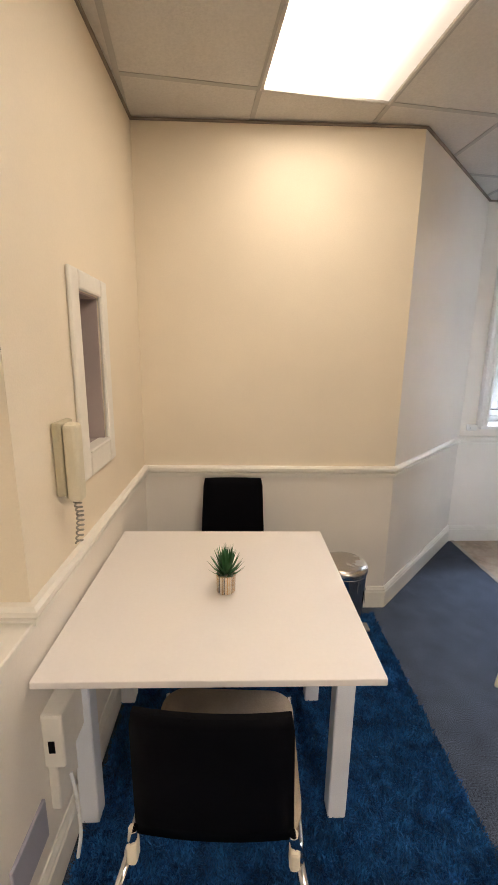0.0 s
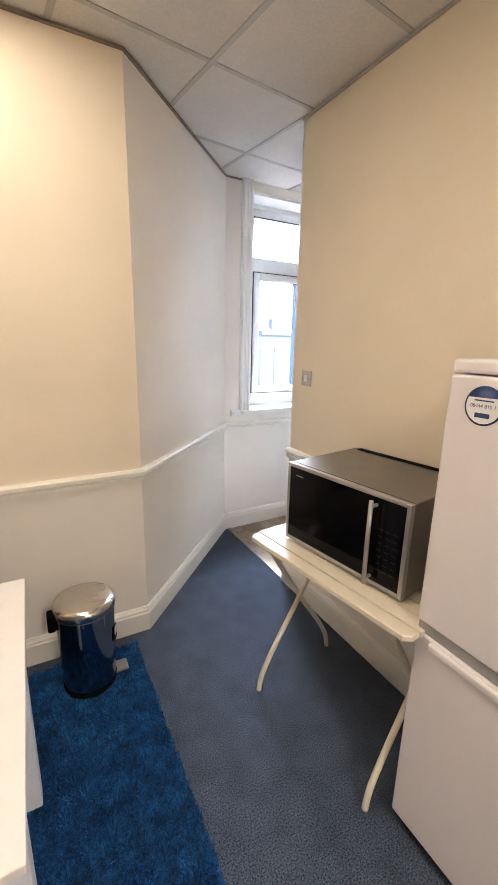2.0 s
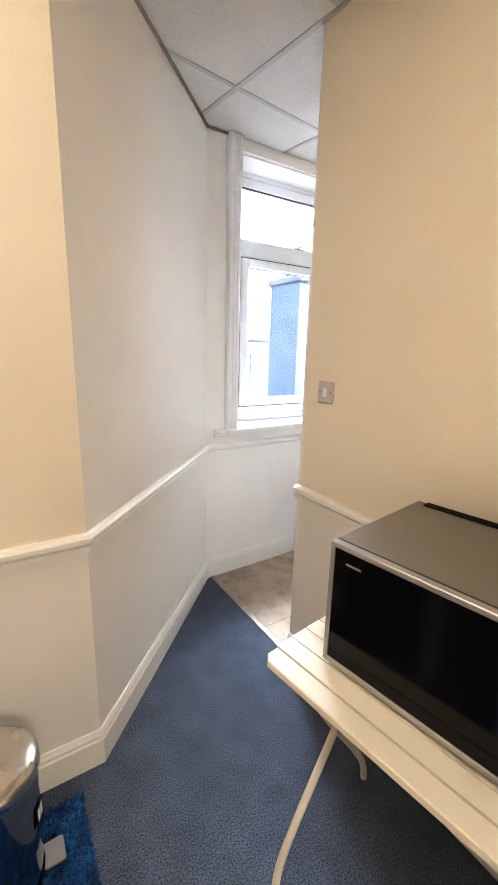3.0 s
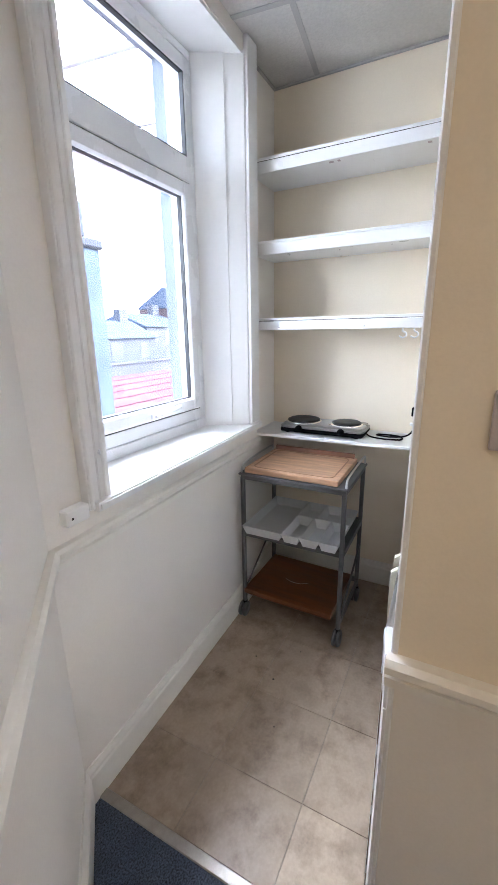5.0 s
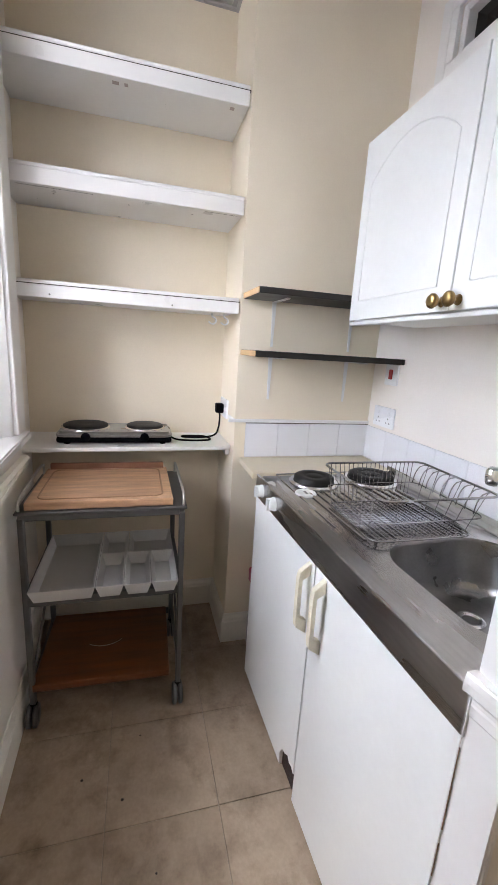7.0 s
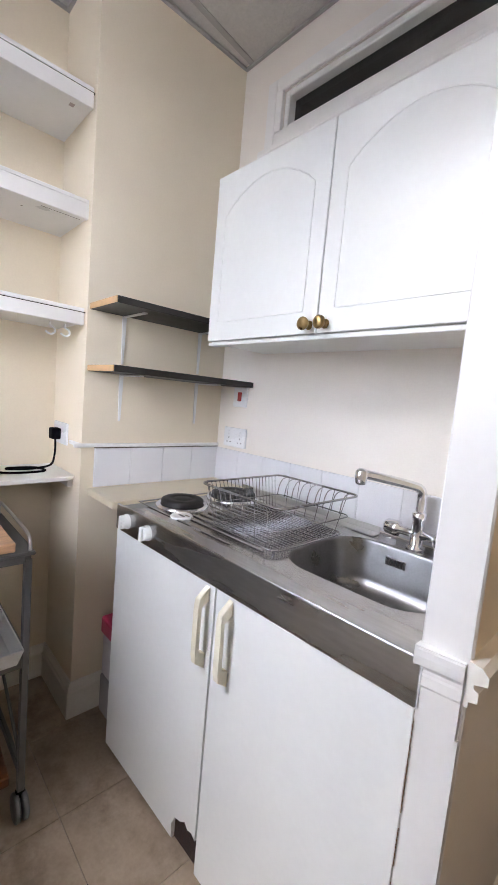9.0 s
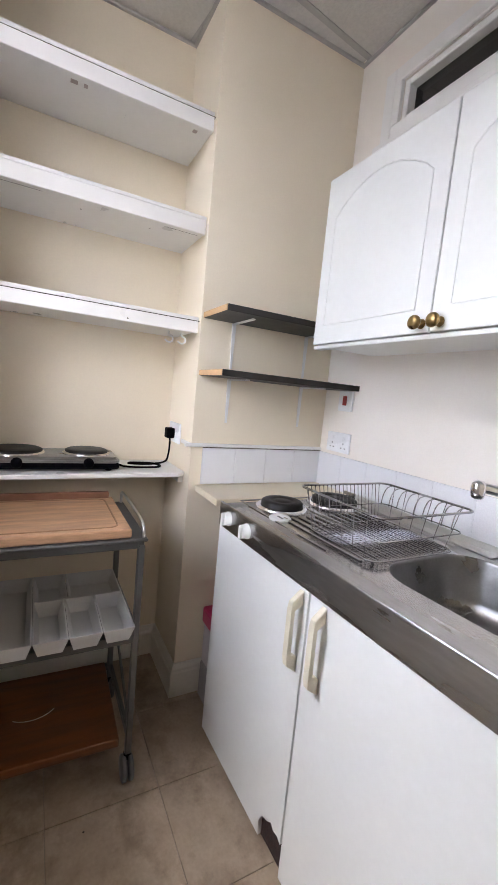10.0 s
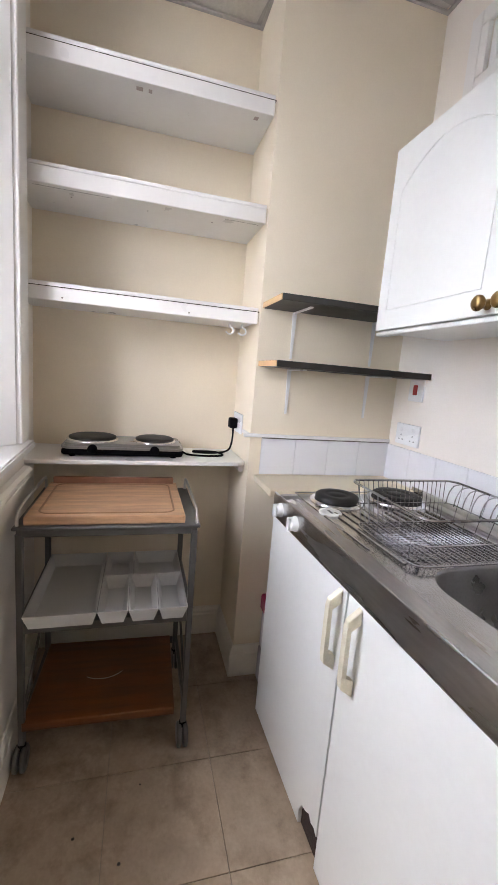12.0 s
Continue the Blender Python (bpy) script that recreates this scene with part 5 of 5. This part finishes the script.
def trolley():
    t = thing("kitchen_trolley", "grey metal kitchen trolley with three tiers on castors", "trolley")
    x0, x1, y0, y1 = 4.268, 4.675, 3.466, 4.000
    for x in (x0 + 0.011, x1 - 0.011):
        for y in (y0 + 0.011, y1 - 0.011):
            part("post", B(((x - 0.010, y - 0.010, 0.085), (x + 0.010, y + 0.010, 0.80)), bevel=0.003), GREY_MET, t)
            cs = part("castor", B(((x - 0.008, y - 0.012, 0.062), (x + 0.008, y + 0.012, 0.09)), bevel=0.003), BLACK_PL, t)
            for s in (-1, 1):
                bm = bmesh.new()
                mm = Matrix.Translation((x - 0.008, y + s * 0.011 - 0.008, 0.0405)) @ Matrix.Rotation(radians(-90), 4, "X")
                lathe(bm, [(0, 0), (0.020, 0), (0.024, 0.003), (0.034, 0.002), (0.040, 0.005), (0.040, 0.015), (0.034, 0.018), (0, 0.018)], 24, m=mm)
                part("wheel", bm, GREY_MET, cs)
    for z, nm in ((0.79, "top_tray"), (0.480, "middle_tray"), (0.112, "bottom_frame")):
        bm = bmesh.new()
        for lo, hi in (((x0, y0 + 0.02, z), (x0 + 0.012, y1 - 0.02, z + 0.03)), ((x1 - 0.012, y0 + 0.02, z), (x1, y1 - 0.02, z + 0.03)), ((x0 + 0.02, y0, z), (x1 - 0.02, y0 + 0.012, z + 0.03)), ((x0 + 0.02, y1 - 0.012, z), (x1 - 0.02, y1, z + 0.03))):
            if not (nm == "bottom_frame" and lo[0] == x0):
                box(bm, lo, hi, 0.002)
        if nm != "bottom_frame":
            box(bm, (x0 + 0.004, y0 + 0.004, z + 0.008), (x1 - 0.004, y1 - 0.004, z + 0.024))
        part(nm, bm, GREY_MET, t)
    part("top_edge", B(((x0 - 0.006, y0 - 0.006, 0.812), (x1 + 0.006, y1 + 0.006, 0.822)), bevel=0.003), GREY_MET, t)
    for y in (y0 + 0.005, y1 - 0.005):
        bm = bmesh.new()
        tube(bm, curve_pts([(x0 + 0.012, y, 0.82), (x0 + 0.016, y, 0.845), (x0 + 0.05, y, 0.862), (x0 + 0.2, y, 0.868), (x1 - 0.04, y, 0.868), (x1 - 0.012, y, 0.855), (x1 - 0.01, y, 0.82)], 5), 0.005, 8)
        part("guard_rail", bm, ALU, t, "bright metal guard rail")
        bm = bmesh.new()
        tube(bm, [(x0 + 0.02, y, 0.14), (x1 - 0.02, y, 0.36)], 0.005, 8)
        part("brace", bm, GREY_MET, t)


trolley()
cb = thing("chopping_board", "beech chopping board with juice groove on the trolley", "chopping board")
part("board", B(((4.276, 3.508, 0.823), (4.655, 3.978, 0.850)), bevel=0.004, seg=2), BEECH, cb)
part("back_lip", B(((4.639, 3.522, 0.845), (4.656, 3.966, 0.874)), bevel=0.003), mat("worn_dark_beech", (0.26, 0.12, 0.07), 0.55, var=0.25, scale=8), cb, "darker raised back strip")
bm = bmesh.new()
pts = rounded(0.32, 0.405, 0.03, 5, 4.4655, 3.744)
tube(bm, [(x, y, 0.8488) for x, y in pts], 0.0038, 6, True)
part("juice_groove", bm, mat("groove_shadow_wood", (0.34, 0.20, 0.11), 0.6), cb)
lb = part("wooden_board", B(((-0.195, -0.238, 0), (0.195, 0.238, 0.030)), bevel=0.003, seg=1), OAK)
lb.matrix_basis = pose(4.455, 3.745, 0.139, 0, 0, -1.5)
tagged(lb, "orange-brown wooden board on the trolley's bottom tier", "board")


def cutlery_tray():
    c = thing("cutlery_tray", "pale grey plastic cutlery tray with compartments on the trolley", "cutlery tray")
    x0, x1, y0, y1, z0, z1 = 4.240, 4.664, 3.488, 3.976, 0.505, 0.552

    def cup(a, b, p, q):
        bm = bmesh.new()
        w, k = 0.004, 0.014
        o0 = [(a, p), (b, p), (b, q), (a, q)]
        o1 = [(a + k, p + k), (b - k, p + k), (b - k, q - k), (a + k, q - k)]
        i0 = [(a + w, p + w), (b - w, p + w), (b - w, q - w), (a + w, q - w)]
        i1 = [(a + k + w, p + k + w), (b - k - w, p + k + w), (b - k - w, q - k - w), (a + k + w, q - k - w)]
        R = [[bm.verts.new((*v, z)) for v in ring_] for ring_, z in ((o1, z0), (o0, z1), (i0, z1), (i1, z0 + 0.003))]
        for A, C in zip(R, R[1:]):
            for j in range(4):
                bm.faces.new((A[j], A[(j + 1) % 4], C[(j + 1) % 4], C[j]))
        bm.faces.new(R[0][::-1]), bm.faces.new(R[3])
        part("compartment", bm, GREYPL, c)

    ym = y0 + 0.280
    xm = x0 + 0.235
    cup(x0, x1, ym, y1)
    for k in range(3):
        cup(x0, xm, y0 + k * 0.0933, y0 + (k + 1) * 0.0933 - 0.001)
    cup(xm, x1, y0 + 0.175, ym - 0.001), cup(xm, x1, y0, y0 + 0.174)


cutlery_tray()
bm = bmesh.new()
tube(bm, [(4.51 + 0.085 * math.cos(a / 10), 3.76 + 0.09 * math.sin(a / 10), 0.1705) for a in range(25, 41)], 0.0011, 5)
tagged(part("wire_hoop", bm, GREYPL), "thin pale wire hoop on the lower board", "wire")

# dining room wall fittings
ph = thing("door_phone", "cream wall intercom handset with coiled cord", "intercom", pose(XW, 2.0, 0, 0, 0, 0))
part("back_plate", B(((0, -0.055, 1.150), (0.028, 0.045, 1.376)), bevel=0.008, seg=2), mat("cream_abs", (0.52, 0.47, 0.33), 0.4), ph)
part("handset", B(((0.029, -0.052, 1.132), (0.074, -0.002, 1.374)), bevel=0.014, seg=3), mat("pale_cream_abs", (0.72, 0.66, 0.50), 0.4), ph)
part("speaker_grille", B(((0.028, 0.006, 1.235), (0.031, 0.028, 1.275))), BLACK_PL, ph)
bm = bmesh.new()
tube(bm, [(0.048 + 0.010 * math.cos(a * 0.55), -0.027 + 0.016 * math.sin(a / 30) + 0.010 * math.sin(a * 0.55), 1.135 - 0.0013 * a) for a in range(0, 110)], 0.0030, 6)
part("coiled_cord", bm, mat("grey_cord", (0.30, 0.28, 0.24), 0.5), ph)
fb = thing("wall_box", "cream plastic boxed wall outlet above the skirting", "wall outlet", pose(XW, 1.825, 0))
part("cover", B(((0, -0.105, 0.42), (0.060, 0.11, 0.60)), bevel=0.008, seg=2), TRIM, fb)
part("black_switch", B(((0.018, -0.1065, 0.475), (0.036, -0.105, 0.515))), BLACK_PL, fb)
part("back_plate", B(((0, -0.09, 0.25), (0.028, 0.10, 0.42)), bevel=0.004), TRIM, fb)
bm = bmesh.new()
tube(bm, curve_pts([(0.03, -0.02, 0.30), (0.05, -0.04, 0.24), (0.055, -0.045, 0.10), (0.045, -0.06, 0.014)], 6), 0.006, 8)
part("cable", bm, UPVC, fb, "white cable")
tagged(part("wall_grille", B(((XW, 1.52, 0.225), (XW + 0.010, 1.69, 0.355)), bevel=0.002), mat("lilac_grey_plastic", (0.42, 0.42, 0.50), 0.4)), "lilac-grey plastic panel on the wall above the skirting", "wall panel")

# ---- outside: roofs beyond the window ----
# outdoor colours darkened against the interior exposure, with haze tinted into them
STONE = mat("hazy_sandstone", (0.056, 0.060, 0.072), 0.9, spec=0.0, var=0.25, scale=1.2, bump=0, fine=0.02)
BRICK = mat("hazy_brick", (0.083, 0.058, 0.060), 0.9, spec=0.0, var=0.25, scale=2, bump=0, fine=0.02)
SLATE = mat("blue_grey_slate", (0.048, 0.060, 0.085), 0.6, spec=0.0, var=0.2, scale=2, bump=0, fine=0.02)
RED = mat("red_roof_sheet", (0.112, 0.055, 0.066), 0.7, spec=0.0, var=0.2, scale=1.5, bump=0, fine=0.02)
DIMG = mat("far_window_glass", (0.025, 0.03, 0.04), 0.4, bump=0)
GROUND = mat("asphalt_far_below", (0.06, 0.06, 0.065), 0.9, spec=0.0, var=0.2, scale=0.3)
structure(part("ground", B(((-300, 4.6, -6.2), (300, 900, -6.0))), GROUND), "dark ground far below the window", "ground")
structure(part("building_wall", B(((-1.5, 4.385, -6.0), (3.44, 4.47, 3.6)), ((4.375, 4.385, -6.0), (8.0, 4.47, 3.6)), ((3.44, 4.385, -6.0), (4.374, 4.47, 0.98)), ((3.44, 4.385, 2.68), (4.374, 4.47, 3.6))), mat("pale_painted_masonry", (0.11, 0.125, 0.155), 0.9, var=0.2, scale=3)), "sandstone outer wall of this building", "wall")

rr_ = thing("neighbouring_roof", "low red corrugated roof beyond the window", "roof")
bm = bmesh.new()
N1 = 150
rows_ = []
for i in range(N1 + 1):
    x = 2 + 50 * i / N1
    z = 0.035 * (1 if i % 4 < 2 else 0)
    rows_.append([bm.verts.new((x, 9.0, -1.45 + z)), bm.verts.new((x, 19, -0.68 + z))])
for a, b in zip(rows_, rows_[1:]):
    bm.faces.new((a[0], b[0], b[1], a[1]))
part("roof_sheet", bm, RED, rr_)
for k in range(9):
    y = 9.6 + k * 1.05
    z = -1.45 + 0.077 * (y - 9) + 0.036
    part("lap_joint", B(((2, y, z), (52, y + 0.06, z + 0.02))), mat("roof_lap_shadow", (0.06, 0.028, 0.034), 0.8, spec=0.0) if k == 0 else bpy.data.materials["roof_lap_shadow"], rr_)
part("eaves_wall", B(((2, 9.2, -6.0), (52, 18.9, -1.65))), BRICK, rr_)
pw = thing("parapet_wall", "rubble stone parapet with railing behind the red roof", "wall")
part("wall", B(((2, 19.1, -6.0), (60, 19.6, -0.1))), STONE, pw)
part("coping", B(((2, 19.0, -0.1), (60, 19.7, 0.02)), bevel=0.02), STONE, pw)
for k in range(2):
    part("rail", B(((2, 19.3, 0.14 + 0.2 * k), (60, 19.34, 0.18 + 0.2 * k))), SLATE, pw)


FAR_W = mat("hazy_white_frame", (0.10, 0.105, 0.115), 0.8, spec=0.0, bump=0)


def house(x, y, w, d, h, label, wallmat, roofmat, base=-6.0, ridge=2.2, cols=3, rows2=2):
    b = thing("house", label, "house")
    part("wall", B(((x, y, base), (x + w, y + d, h))), wallmat, b)
    bm = bmesh.new()
    e = 0.3
    v = [bm.verts.new(p) for p in ((x - e, y - e, h), (x + w + e, y - e, h), (x + w + e, y + d + e, h), (x - e, y + d + e, h), (x - e, y + d / 2, h + ridge), (x + w + e, y + d / 2, h + ridge))]
    for q in ((0, 1, 5, 4), (2, 3, 4, 5), (0, 4, 3), (1, 2, 5), (3, 2, 1, 0)):
        bm.faces.new([v[i] for i in q])
    rf = part("roof", bm, roofmat, b)
    part("chimney", B(((x + w * 0.78, y + d / 2 - 0.5, h + ridge * 0.5), (x + w * 0.78 + 1.3, y + d / 2 + 0.5, h + ridge + 1.3))), wallmat, rf)
    for i in range(cols):
        for j in range(rows2):
            wx, wz = x + w * (i + 0.5) / cols - 0.45, h - 2.2 - 2.8 * j
            o = part("window", B(((wx - 0.1, y - 0.05, wz - 0.1), (wx + 1.0, y - 0.002, wz + 1.6))), FAR_W, b)
            part("pane", B(((wx, y - 0.08, wz), (wx + 0.9, y - 0.052, wz + 1.5))), DIMG, o)


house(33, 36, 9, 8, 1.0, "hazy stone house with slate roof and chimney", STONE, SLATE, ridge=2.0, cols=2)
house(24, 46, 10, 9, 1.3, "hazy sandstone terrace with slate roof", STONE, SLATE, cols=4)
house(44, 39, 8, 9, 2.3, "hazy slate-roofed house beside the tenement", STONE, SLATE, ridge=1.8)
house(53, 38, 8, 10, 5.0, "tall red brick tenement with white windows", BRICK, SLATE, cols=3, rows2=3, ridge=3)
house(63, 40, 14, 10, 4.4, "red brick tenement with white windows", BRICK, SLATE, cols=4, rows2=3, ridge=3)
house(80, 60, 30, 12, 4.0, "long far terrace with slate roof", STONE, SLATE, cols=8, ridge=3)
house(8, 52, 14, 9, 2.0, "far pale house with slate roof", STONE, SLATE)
tower = thing("chimney_stack", "tall weathered stone chimney stack next door", "chimney")
# bluish haze is put into the stack's stone colour
part("stack", B(((8.55, 9.8, -6.0), (9.10, 11.0, 3.12))), mat("hazy_weathered_stone", (0.046, 0.060, 0.086), 0.9, spec=0.0, var=0.2, scale=3, bump=0, fine=0.02), tower)
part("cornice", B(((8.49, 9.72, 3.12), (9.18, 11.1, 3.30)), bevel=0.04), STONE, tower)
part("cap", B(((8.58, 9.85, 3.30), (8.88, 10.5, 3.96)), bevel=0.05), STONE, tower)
bm = bmesh.new()
tube(bm, [(9.10, 10.2, 2.98), (9.42, 9.9, 3.02)], 0.012, 6), tube(bm, [(9.32, 9.95, 2.90), (9.32, 9.95, 3.14)], 0.010, 6), tube(bm, [(9.40, 9.92, 2.92), (9.40, 9.92, 3.12)], 0.010, 6)
part("aerial", bm, SLATE, tower, "thin dark television aerial")
te = thing("rooftop_extension", "pale blue clad rooftop extension", "building")
part("wall", B(((9.9, 15, -6.0), (11.6, 18.5, 1.85))), mat("teal_cladding", (0.034, 0.06, 0.072), 0.6), te)
part("window_frame", B(((10.5, 14.95, 0.0), (10.9, 15.0, 1.4))), FAR_W, te)
part("roof", B(((9.8, 14.8, 1.85), (11.7, 18.7, 2.0))), SLATE, te)

# ---- kitchen floor tiles ----
TS = 0.332
for i in range(-1, 7):
    for j in range(-1, 6):
        x, y = 3.535 + (i - 1) * TS, 3.388 + (j - 3) * TS
        x0, x1, y0, y1 = max(x, XP + 0.024), min(x + TS, XB), max(y, YS + 0.02), min(y + TS, YW - 0.005 if x < 4.5 else YA)
        if x1 - x0 < 0.02 or y1 - y0 < 0.02:
            continue
        part("tile", B(((x0 + 0.0008, y0 + 0.0008, -0.005), (x1 - 0.0008, y1 - 0.0008, 0.0)), bevel=0.0012), VINYL, kfloor)

# a few dark specks trodden into the vinyl
for x, y, r in ((3.945, 3.674, 0.005), (4.030, 3.80, 0.0045), (4.15, 3.62, 0.003), (3.74, 3.58, 0.003)):
    bm = bmesh.new()
    lathe(bm, [(r, 0.0), (r * 0.7, 0.0012), (0, 0.0014)], 9, (x, y, 0.0))
    tagged(part("floor_speck", bm, DARK_IN), "small dark speck of dirt on the vinyl floor", "dirt", group="specks on the kitchen floor")
